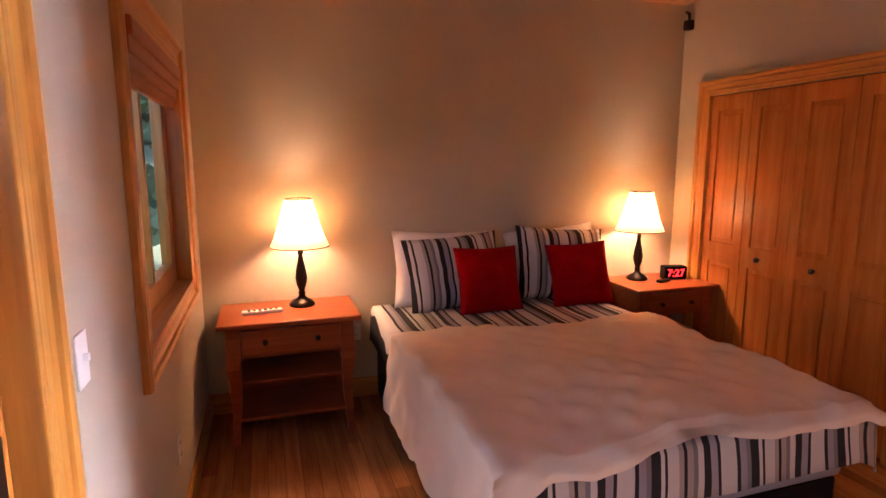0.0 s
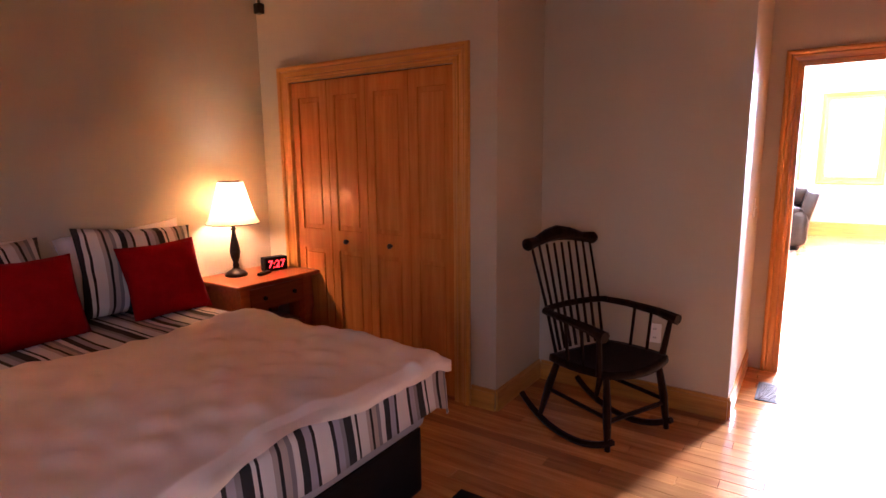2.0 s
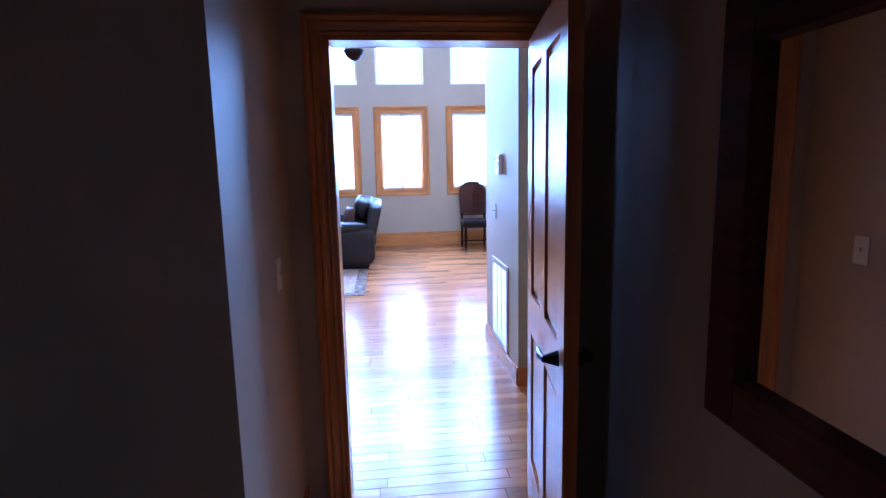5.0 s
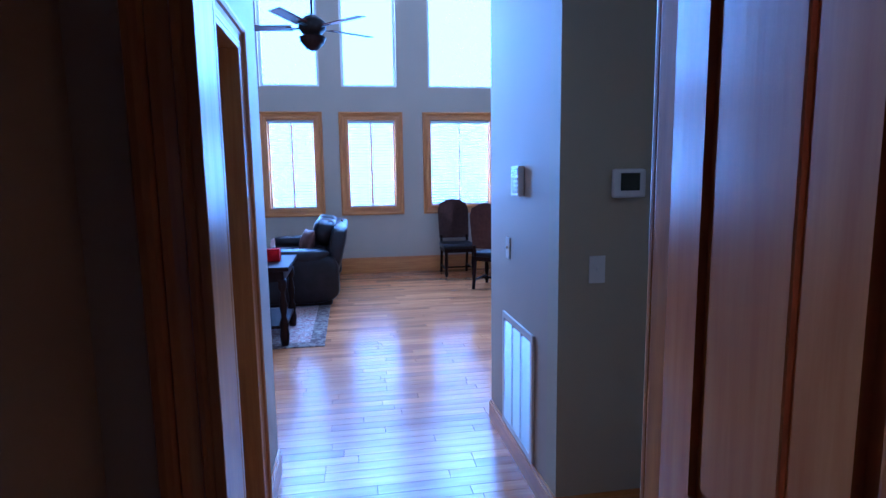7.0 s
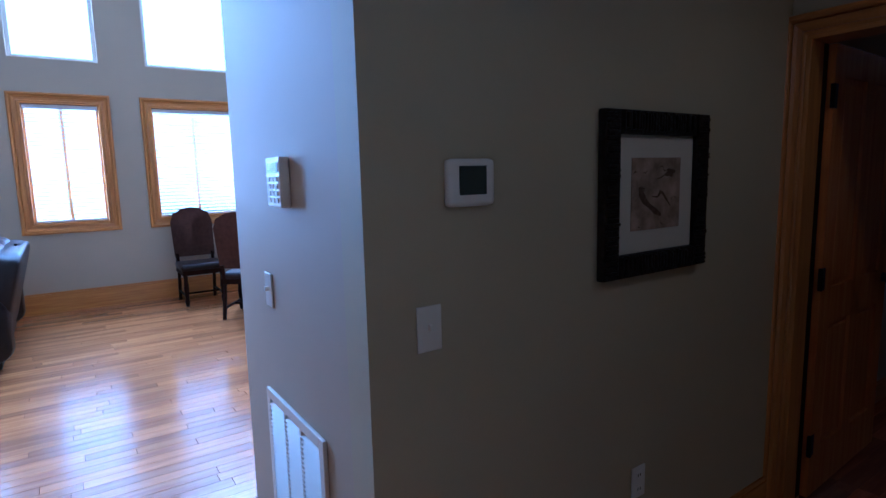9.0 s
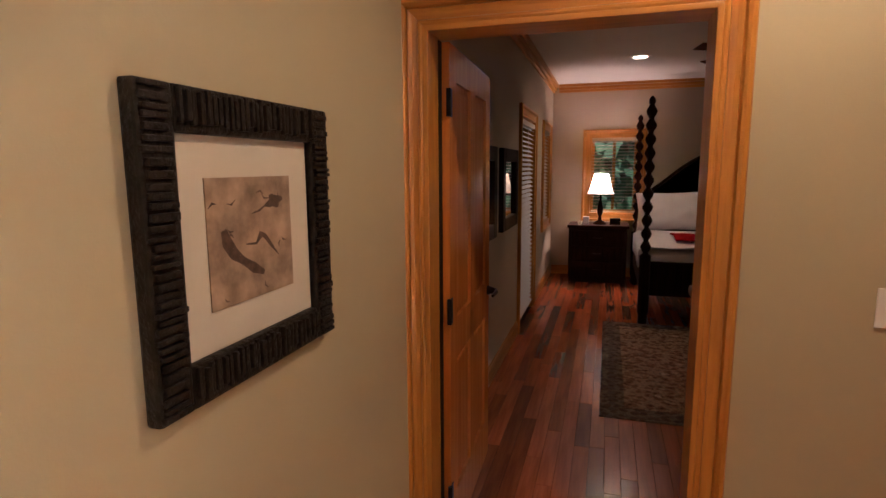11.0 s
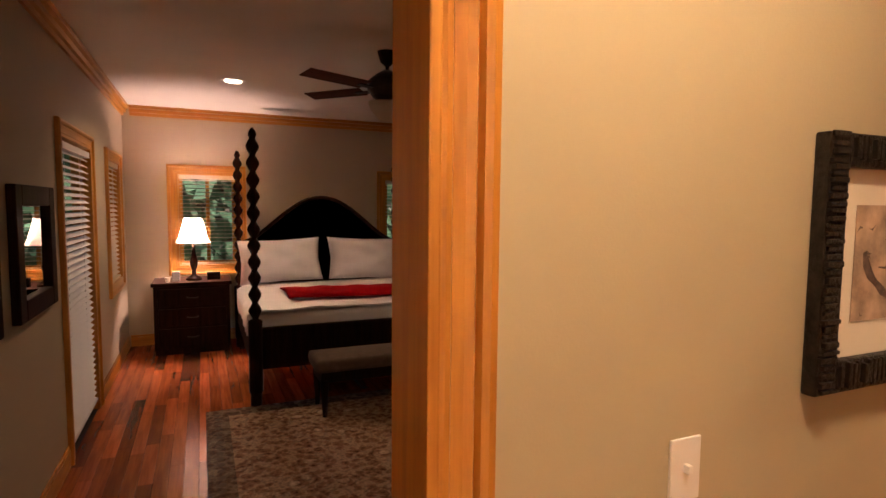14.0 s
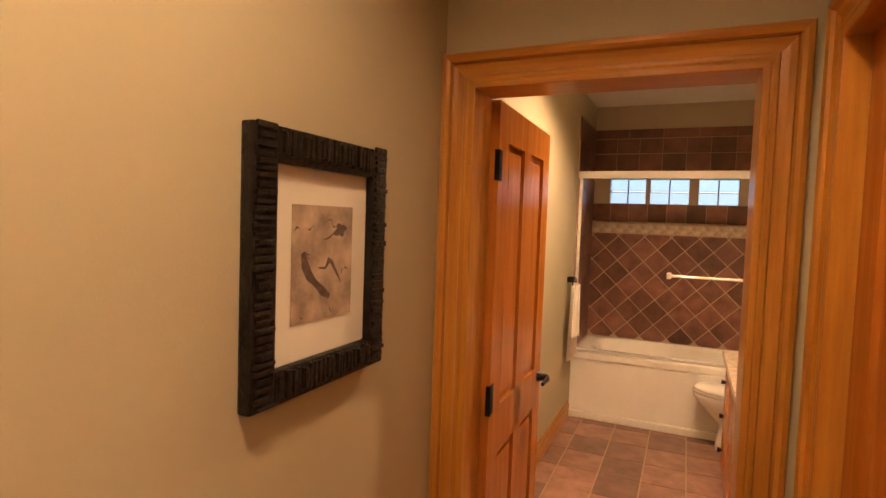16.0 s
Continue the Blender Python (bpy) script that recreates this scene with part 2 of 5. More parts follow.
LEAF = plain("tree_leaves", (0.09, 0.17, 0.09), 0.6, 0, 0.5, 3, 0.3, 10)
BARK = plain("bark", (0.10, 0.08, 0.06), 0.9, 0, 0.3, 10, 0.5, 20)
for dull in (DRESSER, WALNUT, RED, REDTHROW, DARKW, BLACK):
    dull.node_tree.nodes["Principled BSDF"].inputs["Specular IOR Level"].default_value = 0.06
for dull in (LEATHER, BRONZE, DOORW, UPHOL, STAND):
    dull.node_tree.nodes["Principled BSDF"].inputs["Specular IOR Level"].default_value = 0.22
FRAMEB.node_tree.nodes["Principled BSDF"].inputs["Specular IOR Level"].default_value = 0.12
GRASS = plain("lawn", (0.08, 0.13, 0.04), 0.9, 0, 0.3, 2)

# ---- building helpers ----
def part(name, bm, material, parent=None, label="", smooth=False):
    me = bpy.data.meshes.new(name)
    bm.normal_update()
    bm.to_mesh(me)
    bm.free()
    me.materials.append(material)
    if smooth:
        me.shade_smooth()
    ob = new(name, me)
    if parent:
        ob.parent = parent
    if label:
        ob["label"] = label
    return ob


def thing(name, m, label, category, group=""):
    ob = new(name)
    ob.matrix_world = m
    ob.empty_display_size = 0.1
    return tagged(ob, label, category, group)


def box(bm, x0, y0, z0, x1, y1, z1, bevel=0.0):
    g = bmesh.ops.create_cube(bm, size=1, matrix=Matrix.LocRotScale(((x0 + x1) / 2, (y0 + y1) / 2, (z0 + z1) / 2), None, (abs(x1 - x0), abs(y1 - y0), abs(z1 - z0))))
    if bevel:
        es = {e for v in g["verts"] for e in v.link_edges}
        bmesh.ops.bevel(bm, geom=list(es), offset=bevel, segments=2, affect="EDGES", profile=0.6)
    return bm


def B(x0, y0, z0, x1, y1, z1, bevel=0.0):
    return box(bmesh.new(), x0, y0, z0, x1, y1, z1, bevel)


def lathe(profile, seg=20, bm=None, at=(0, 0, 0)):
    bm = bm or bmesh.new()
    rings = [[bm.verts.new((at[0] + r * math.cos(2 * math.pi * k / seg), at[1] + r * math.sin(2 * math.pi * k / seg), at[2] + z)) for k in range(seg)] for r, z in profile]
    for a, b in zip(rings, rings[1:]):
        for k in range(seg):
            bm.faces.new((a[k], a[(k + 1) % seg], b[(k + 1) % seg], b[k]))
    bm.faces.new(rings[0][::-1])
    bm.faces.new(rings[-1])
    return bm


def tube(points, radius, seg=8, bm=None):
    """A round bar through the points; radius: one number or one per point."""
    bm = bm or bmesh.new()
    pts = [Vector(p) for p in points]
    rad = radius if isinstance(radius, (list, tuple)) else [radius] * len(pts)
    rings = []
    for i, p in enumerate(pts):
        d = (pts[min(i + 1, len(pts) - 1)] - pts[max(i - 1, 0)]).normalized()
        up = Vector((0, 0, 1)) if abs(d.z) < 0.9 else Vector((1, 0, 0))
        a = d.cross(up).normalized()
        b = a.cross(d)
        rings.append([bm.verts.new(p + rad[i] * (a * math.cos(2 * math.pi * k / seg) + b * math.sin(2 * math.pi * k / seg))) for k in range(seg)])
    for a, b in zip(rings, rings[1:]):
        for k in range(seg):
            bm.faces.new((a[k], a[(k + 1) % seg], b[(k + 1) % seg], b[k]))
    bm.faces.new(rings[0][::-1])
    bm.faces.new(rings[-1])
    return bm


def cushion(w, h, d, n=14, power=0.45):
    """A stuffed pillow, w across x, h along z, thickness d along y, with drawn-out corners."""
    bm = bmesh.new()
    sides = []
    for s in (-1, 1):
        grid = []
        for i in range(n + 1):
            row = []
            for j in range(n + 1):
                u, v = 2 * i / n - 1, 2 * j / n - 1
                t = max(0.0, (1 - u * u) * (1 - v * v)) ** power
                pin = 1 - 0.15 * (1 - abs(u * v)) * (u * u + v * v) / 2
                wob = 0.14 * d * noise.noise((u * 2 + w * 7, v * 2, s))
                row.append(bm.verts.new((u * w / 2 * pin, s * d / 2 * t + wob * t, h / 2 + v * h / 2 * pin)))
            grid.append(row)
        sides.append(grid)
        for i in range(n):
            for j in range(n):
                q = (grid[i][j], grid[i + 1][j], grid[i + 1][j + 1], grid[i][j + 1])
                bm.faces.new(q if s < 0 else q[::-1])
    bmesh.ops.remove_doubles(bm, verts=bm.verts, dist=1e-4)
    return bm


def sheet(fn, nu, nv, thick=0.0):
    """A cloth: fn(u, v) with u, v from 0 to 1 gives a place."""
    bm = bmesh.new()
    g = [[bm.verts.new(fn(i / nu, j / nv)) for j in range(nv + 1)] for i in range(nu + 1)]
    for i in range(nu):
        for j in range(nv):
            bm.faces.new((g[i][j], g[i + 1][j], g[i + 1][j + 1], g[i][j + 1]))
    if thick:
        bm.normal_update()
        bmesh.ops.solidify(bm, geom=bm.faces[:], thickness=thick)
    return bm


# ---- the shell ----
def wall(name, axis, a0, a1, b0, b1, z0, z1, holes=(), mat=None):
    """A wall whose thickness runs from a0 to a1 along axis, its length from b0 to b1; holes are (b0, b1, z0, z1)."""
    bm = bmesh.new()
    cuts = sorted({b0, b1, *(h[0] for h in holes), *(h[1] for h in holes)})
    for p, q in zip(cuts, cuts[1:]):
        zs = [z0, z1]
        for h in holes:
            if h[0] <= p and h[1] >= q:
                zs += [h[2], h[3]]
        zs.sort()
        for lo, hi in zip(zs[::2], zs[1::2]):
            if hi - lo > 1e-4:
                if axis == "x":
                    box(bm, a0, p, lo, a1, q, hi)
                else:
                    box(bm, p, a0, lo, q, a1, hi)
    ob = part(name, bm, mat or PAINT)
    return tagged(ob, "smooth beige painted plaster wall", "wall", "", "structure")


H1, H2, HG, HM = 2.68, 2.75, 5.6, 2.72
wall("wall_bedroom_west", "x", 0.46, 0.58, 0.70, 4.97, 0, H1, ((3.36, 4.47, 0.95, 2.02), (1.58, 2.50, 0, 2.04)))
wall("wall_bedroom_north", "y", 4.97, 5.09, 0.46, 4.70, 0, H1)
wall("wall_closet_front", "x", 3.97, 4.07, 3.02, 4.97, 0, H1, ((3.28, 4.67, 0, 2.02),))
wall("wall_closet_side", "y", 3.02, 3.12, 4.07, 4.58, 0, H1)
wall("wall_rocker", "x", 4.58, 4.70, 1.87, 4.97, 0, H1)
wall("wall_entry_north", "y", 1.87, 1.97, 4.70, 5.55, 0, H1)
wall("wall_bedroom_door", "x", 5.55, 5.67, 0.70, 1.97, 0, H2, ((0.80, 1.69, 0, 2.04),))
wall("wall_bedroom_south", "y", 0.58, 0.70, 0.46, 5.67, 0, H2)
wall("wall_linen_east", "x", 5.55, 5.67, -0.39, 0.58, 0, H2, mat=KHAKI)
wall("wall_alcove_north", "y", -0.39, -0.27, 4.15, 5.55, 0, H2, ((4.36, 5.12, 0, 2.04),), mat=KHAKI)
wall("wall_bath_door", "x", 4.01, 4.15, -1.95, 0.58, 0, H2, ((-1.29, -0.51, 0, 2.04),), mat=KHAKI)
wall("wall_master_door", "y", -1.52, -1.38, 4.15, 6.88, 0, H2, ((5.79, 6.69, 0, 2.04),), mat=KHAKI)
wall("wall_thermostat", "x", 6.76, 6.88, -1.38, 0.60, 0, HG, mat=KHAKI)
wall("wall_vent", "y", 0.48, 0.60, 6.88, 7.88, 0, HG)
wall("wall_living_west_south", "x", 7.76, 7.88, -5.0, 0.48, 0, HG)
wall("wall_hall_north", "y", 1.87, 1.99, 5.67, 7.45, 0, H2, ((6.06, 6.92, 0, 2.06),))
wall("wall_living_west_north", "x", 7.33, 7.45, 1.99, 6.5, 0, HG)
wall("wall_living_west_upper", "x", 7.33, 7.45, 0.60, 1.99, H2, HG)
wall("wall_store_north", "y", 4.2, 4.32, 4.70, 7.33, 0, H2)
WIN = ((3.15, 4.0), (1.95, 2.69), (0.70, 1.48), (-0.86, 0.16))
UPP = ((3.05, 4.1), (1.86, 2.75), (0.67, 1.53), (-1.03, 0.17))
wall("wall_living_east", "x", 13.55, 13.72, -5.0, 6.5, 0, HG, tuple((a, b, 1.05, 2.45) for a, b in WIN) + tuple((a, b, 2.94, 4.9) for a, b in UPP))
wall("wall_living_north", "y", 6.5, 6.62, 7.33, 13.72, 0, HG)
wall("wall_living_south", "y", -5.12, -5.0, 7.0, 13.72, 0, HG)
wall("wall_master_east", "x", 6.88, 7.0, -7.92, -1.38, 0, H2, ((-5.72, -4.74, 0, 2.06), (-7.34, -6.56, 0.85, 2.05)))
wall("wall_master_south", "y", -7.92, -7.80, 2.3, 6.88, 0, H2, ((5.69, 6.35, 0.90, 1.99), (3.15, 3.85, 0.90, 1.99)))
wall("wall_master_west", "x", 2.3, 2.42, -7.80, -1.83, 0, H2)
wall("wall_master_north", "y", -1.95, -1.83, 2.3, 4.01, 0, H2)
wall("wall_bath_south", "y", -1.80, -1.53, 0.1, 4.01, 0, H2, mat=KHAKI)
wall("wall_bath_west", "x", 0.10, 0.25, -1.66, 0.20, 0, H2, ((-1.37, -1.05, 1.84, 2.07), (-1.01, -0.68, 1.84, 2.07), (-0.60, -0.28, 1.84, 2.07)))
wall("wall_bath_north", "y", 0.20, 0.32, 0.1, 4.01, 0, H2, mat=KHAKI)


def slab(name, label, x0, y0, z0, x1, y1, z1, mat, cat):
    return tagged(part(name, B(x0, y0, z0, x1, y1, z1), mat), label, cat, "", "structure")


def plank_ceiling(name, x0, x1, y0, y1, z):
    bm = bmesh.new()
    k = x0
    while k < x1 - 1e-3:
        box(bm, k + 0.002, y0, z, min(k + 0.13, x1) - 0.002, y1, z + 0.02)
        k += 0.13
    box(bm, x0, y0, z + 0.024, x1, y1, z + 0.1)
    tagged(part(name, bm, PINE), "honey-coloured tongue and groove plank ceiling", "ceiling", "", "structure")


plank_ceiling("ceiling_bedroom", 0.46, 5.55, 0.58, 5.09, H1)
slab("ceiling_hall", "plain beige painted hall ceiling", 4.15, -1.52, H2, 7.33, 4.32, H2 + 0.1, PAINT, "ceiling")
slab("ceiling_bath", "plain white painted bathroom ceiling", 0.1, -1.8, H2, 4.15, 0.32, H2 + 0.1, WHITE, "ceiling")
slab("ceiling_master", "plain white painted bedroom ceiling", 2.3, -7.92, HM, 7.0, -1.52, HM + 0.1, WHITE, "ceiling")
slab("ceiling_living", "high beige painted living room ceiling", 6.76, -5.12, HG, 13.72, 6.62, HG + 0.1, PAINT, "ceiling")
slab("ground", "green lawn around the house", -300, -300, -0.75, 300, 300, -0.6, GRASS, "ground")
tagged(part("subfloor", B(0.1, -8.0, -0.6, 13.75, 6.7, -0.021), DARKW), "dark floor base under the planks", "floor", "", "structure")


# ---- trim ----
def casing(name, axis, face, out, b0, b1, z1, w=0.09, z0=0.0, depth=0.14, sill=False):
    """Wooden trim round an opening: face is the wall's plane, out the way it faces; a jamb lines the depth."""
    top = thing(name, pose(0, 0, 0), "golden fir door or window casing with a moulded edge", "trim")
    top["kind"] = "structure"
    d = 0.02 * out

    def bar(nm, p0, q0, p1, q1, t0, t1, mat):
        a0, a1 = face + t0, face + t1
        bm = bmesh.new()
        if axis == "x":
            box(bm, a0, p0, q0, a1, p1, q1, 0.004)
        else:
            box(bm, p0, a0, q0, p1, a1, q1, 0.004)
        part(nm, bm, mat, top)

    # moulded boards, mitred at the corners: r runs from the opening's edge outwards
    prof = ((0.0, 0.0), (0.0, 0.012), (0.010, 0.017), (0.018, 0.017), (0.022, 0.010), (w * 0.45, 0.013), (w * 0.60, 0.019), (w * 0.64, 0.014), (w * 0.70, 0.026), (w * 0.82, 0.031), (w * 0.95, 0.029), (w, 0.021), (w, 0.0))

    def board(nm, corner0, corner1, dir0, dir1, mat):
        bm = bmesh.new()
        rows = []
        for (cb, cz), (db, dz) in ((corner0, dir0), (corner1, dir1)):
            row = []
            for r, t in prof:
                b, z, a = cb + db * r, cz + dz * r, face + (0.001 + t) * out
                row.append(bm.verts.new((a, b, z) if axis == "x" else (b, a, z)))
            rows.append(row)
        n = len(prof)
        for k in range(n):
            bm.faces.new((rows[0][k], rows[0][(k + 1) % n], rows[1][(k + 1) % n], rows[1][k]))
        bm.faces.new(rows[0][::-1])
        bm.faces.new(rows[1])
        bmesh.ops.recalc_face_normals(bm, faces=bm.faces[:])
        part(nm, bm, mat, top)

    across = TRIM_Y if axis == "x" else TRIM_X
    low = -1 if sill else 0
    g = 0.0006
    board("stile", (b0, z0 + g * sill), (b0, z1 - g), (-1, low), (-1, 1), TRIM)
    board("stile", (b1, z0 + g * sill), (b1, z1 - g), (1, low), (1, 1), TRIM)
    board("head", (b0, z1), (b1, z1), (-1, 1), (1, 1), across)
    if sill:
        board("sill", (b0, z0), (b1, z0), (-1, -1), (1, -1), across)
    # jamb lining
    bar("jamb", b0 - 0.003, z0, b0 + 0.016, z1, -depth * out, d * 0.9, TRIM)
    bar("jamb", b1 - 0.016, z0, b1 + 0.003, z1, -depth * out, d * 0.9, TRIM)
    bar("jamb", b0, z1 - 0.016, b1, z1 + 0.003, -depth * out, d * 0.9, TRIM_Y if axis == "x" else TRIM_X)
    if sill:
        bar("jamb", b0, z0 - 0.003, b1, z0 + 0.016, -depth * out, d * 0.9, TRIM_Y if axis == "x" else TRIM_X)
    return top


casing("trim_closet", "x", 3.97, -1, 3.28, 4.67, 2.02, depth=0.10)
casing("trim_bedroom_window", "x", 0.58, 1, 3.36, 4.47, 2.02, 0.10, 0.95, 0.12, True)
casing("trim_patio_door", "x", 0.58, 1, 1.58, 2.50, 2.04, 0.10, depth=0.12)
casing("trim_bedroom_door", "x", 5.55, -1, 0.80, 1.69, 2.04, depth=0.12)
casing("trim_bedroom_door_hall", "x", 5.67, 1, 0.80, 1.69, 2.04, depth=0.0)
casing("trim_bath_door", "x", 4.15, 1, -1.29, -0.51, 2.04, depth=0.14)
casing("trim_linen_door", "y", -0.39, -1, 4.36, 5.12, 2.04, depth=0.12)
casing("trim_master_door", "y", -1.38, 1, 5.79, 6.69, 2.04, depth=0.14)
casing("trim_store_door", "y", 1.87, -1, 6.06, 6.92, 2.06, depth=0.12)
casing("trim_master_patio", "x", 6.88, -1, -5.72, -4.74, 2.06, depth=0.12)
casing("trim_master_window_east", "x", 6.88, -1, -7.34, -6.56, 2.05, 0.09, 0.85, 0.12, True)
casing("trim_master_window_south", "y", -7.80, 1, 5.69, 6.35, 1.99, 0.10, 0.90, 0.12, True)
casing("trim_master_window_far", "y", -7.80, 1, 3.15, 3.85, 1.99, 0.10, 0.90, 0.12, True)
for k, (a, b) in enumerate(WIN):
    casing("trim_living_window", "x", 13.55, -1, a, b, 2.45, 0.11, 1.05, 0.17, True)


def baseboard(axis, face, out, b0, b1, h=0.13):
    bm = bmesh.new()
    for z0, z1, k in ((0, h - 0.02, 1.0), (h - 0.02, h, 0.6)):
        e = face + 0.016 * out * k
        if axis == "x":
            box(bm, face + 0.0005 * out, b0, z0, e, b1, z1)
        else:
            box(bm, b0, face + 0.0005 * out, z0, b1, e, z1)
    tagged(part("baseboard", bm, TRIM_Y if axis == "x" else TRIM_X), "golden fir baseboard along the wall", "baseboard", "", "structure")


for a in (("y", 4.97, -1, 0.58, 3.97), ("x", 0.58, 1, 2.61, 4.95), ("x", 3.97, -1, 3.02, 3.18), ("y", 3.02, -1, 3.97, 4.58), ("x", 4.58, -1, 1.87, 3.0),
          ("y", 1.87, -1, 4.58, 5.53), ("y", 0.70, 1, 0.6, 5.53), ("x", 6.76, -1, -1.36, 0.60), ("y", 0.60, 1, 6.76, 7.88), ("x", 7.88, 1, -5, 0.60),
          ("y", 1.87, -1, 7.02, 7.45), ("y", 1.87, -1, 5.77, 5.96), ("y", -1.38, 1, 4.25, 5.69), ("x", 5.67, 1, -0.39, 0.74), ("x", 6.88, -1, -4.64, -1.54),
          ("x", 6.88, -1, -7.78, -5.82), ("y", -7.80, 1, 2.42, 6.86), ("y", -1.53, 1, 1.06, 3.2)):
    baseboard(*a)
baseboard("x", 13.55, -1, -5, 6.5, 0.25)
# crown moulding of the far bedroom
for axis, face, out, b0, b1 in (("y", -7.80, 1, 2.42, 6.80), ("x", 6.88, -1, -7.8, -1.55)):
    bm = bmesh.new()
    for k, (dz, dd) in enumerate(((0.11, 0.02), (0.075, 0.045), (0.035, 0.075))):
        lo, hi = HM - dz, HM - (dz - 0.038 if k < 2 else 0.0)
        e = face + dd * out
        box(bm, *((face, b0, lo, e, b1, hi) if axis == "x" else (b0, face, lo, b1, e, hi)))
    tagged(part("trim_crown", bm, TRIM_Y if axis == "x" else TRIM_X), "reddish wooden crown moulding at the ceiling", "crown moulding", "", "structure")


# ---- doors ----
def door(name, label, hinge, yaw, w=0.8, h=2.01, flip=1, handle_z=0.93, hinges=True):
    """A four-panel fir door; it runs from its hinge along local x, thickness 44 mm on local y."""
    d = tagged(thing(name, pose(hinge[0], hinge[1], 0.012, 0, 0, yaw), label, "door"), kind="structure")
    t, st, mid = 0.022, 0.115, w / 2
    bm = bmesh.new()
    for x0, x1, z0, z1 in ((0, st, 0, h), (w - st, w, 0, h), (mid - 0.05, mid + 0.05, 0.2, h - 0.12), (st, w - st, 0, 0.22), (st, w - st, 0.80, 0.97), (st, w - st, h - 0.125, h)):
        box(bm, x0, -t, z0, x1, t, z1)
    part("stiles_and_rails", bm, DOORW, d)
    for x0, x1 in ((st, mid - 0.05), (mid + 0.05, w - st)):
        for z0, z1 in ((0.22, 0.80), (0.97, h - 0.125)):
            bm = B(x0, -0.008, z0, x1, 0.008, z1)
            box(bm, x0 + 0.025, -0.016, z0 + 0.025, x1 - 0.025, 0.016, z1 - 0.025, 0.006)
            part("panel", bm, DOORW, d)
    hd = part("handle", lathe(((0.03, 0), (0.03, 0.008), (0.012, 0.012), (0.012, 0.05)), 16), BRONZE, d, "dark bronze lever handle")
    hd.matrix_local = pose(w - 0.065, t, handle_z, -90, 0, 0)
    for s in (-1, 1):
        part("lever", tube(((w - 0.065, s * (t + 0.004), handle_z), (w - 0.065, s * (t + 0.05), handle_z), (w - 0.10, s * (t + 0.055), handle_z), (w - 0.17, s * (t + 0.05), handle_z - 0.004)), [0.026, 0.011, 0.011, 0.008]), BRONZE, d, "dark bronze lever handle")
    if hinges:
        for z in (0.25, 1.02, 1.80):
            bm = B(-0.014, -0.03, z - 0.05, 0.004, -0.012, z + 0.05, 0.003)
            box(bm, 0.0, -0.0245, z - 0.05, 0.035, -0.022, z + 0.05)
            part("hinge", tube(((-0.008, flip * 0.026, z - 0.055), (-0.008, flip * 0.026, z + 0.055)), 0.013, 10, bm), BLACK, d, "black butt hinge")
    return d


door("door_1", "golden fir four-panel bedroom door standing open", (5.53, 0.842), 172, 0.84, flip=-1, hinges=False)
door("door_2", "golden fir four-panel bathroom door standing open", (4.005, -1.268), 181, 0.76)
door("door_3", "reddish fir four-panel master bedroom door standing open", (6.67, -1.53), 272, 0.86, handle_z=0.93)
# black strip put in for the shade between jamb and hinged edge
tagged(part("trim_hinge_shade_strip", B(6.672, -1.515, 0.02, 6.6735, -1.475, 2.02), BLACK), "thin black strip standing for shade beside the hinged door edge", "door gap", "", "structure")
door("door_4", "golden fir four-panel storeroom door standing open", (6.90, 2.0), 97, 0.86, flip=-1)
door("door_5", "closed golden fir four-panel linen closet door", (4.38, -0.335), 0, 0.72, hinges=False)

# bifold closet doors
cl = tagged(thing("door_closet", pose(3.995, 3.29, 0.015, 0, 0, 90), "closed golden fir bifold closet doors with raised panels", "closet door"), kind="structure")
for k in range(4):
    w = 1.37 / 4
    x0 = k * w + 0.002
    leaf = part("leaf", B(x0, -0.012, 0, x0 + 0.065, 0.016, 1.985), DOORW, cl)
    bm = B(x0 + w - 0.069, -0.012, 0, x0 + w - 0.004, 0.016, 1.985)
    for z0, z1 in ((0, 0.16), (0.84, 0.98), (1.88, 1.985)):
        box(bm, x0 + 0.065, -0.012, z0, x0 + w - 0.069, 0.016, z1)
    part("leaf_frame", bm, DOORW, leaf)
    for z0, z1 in ((0.16, 0.84), (0.98, 1.88)):
        bm = B(x0 + 0.065, -0.004, z0, x0 + w - 0.069, 0.004, z1)
        box(bm, x0 + 0.085, -0.004, z0 + 0.03, x0 + w - 0.089, 0.011, z1 - 0.03, 0.005)
        part("panel", bm, DOORW, leaf)
    if k in (1, 2):
        kb = part("knob", lathe(((0.008, 0), (0.008, 0.012), (0.017, 0.018), (0.016, 0.03), (0.006, 0.034)), 14), BRONZE, leaf, "small dark round knob")
        kb.matrix_local = pose(x0 + w / 2 + (0.02 if k == 2 else -0.02), 0.016, 0.91, -90, 0, 0)
tagged(part("trim_closet_track", B(3.98, 3.28, 2.002, 4.03, 4.67, 2.018), BLACK), "dark closet door track under the head", "track", "", "structure")


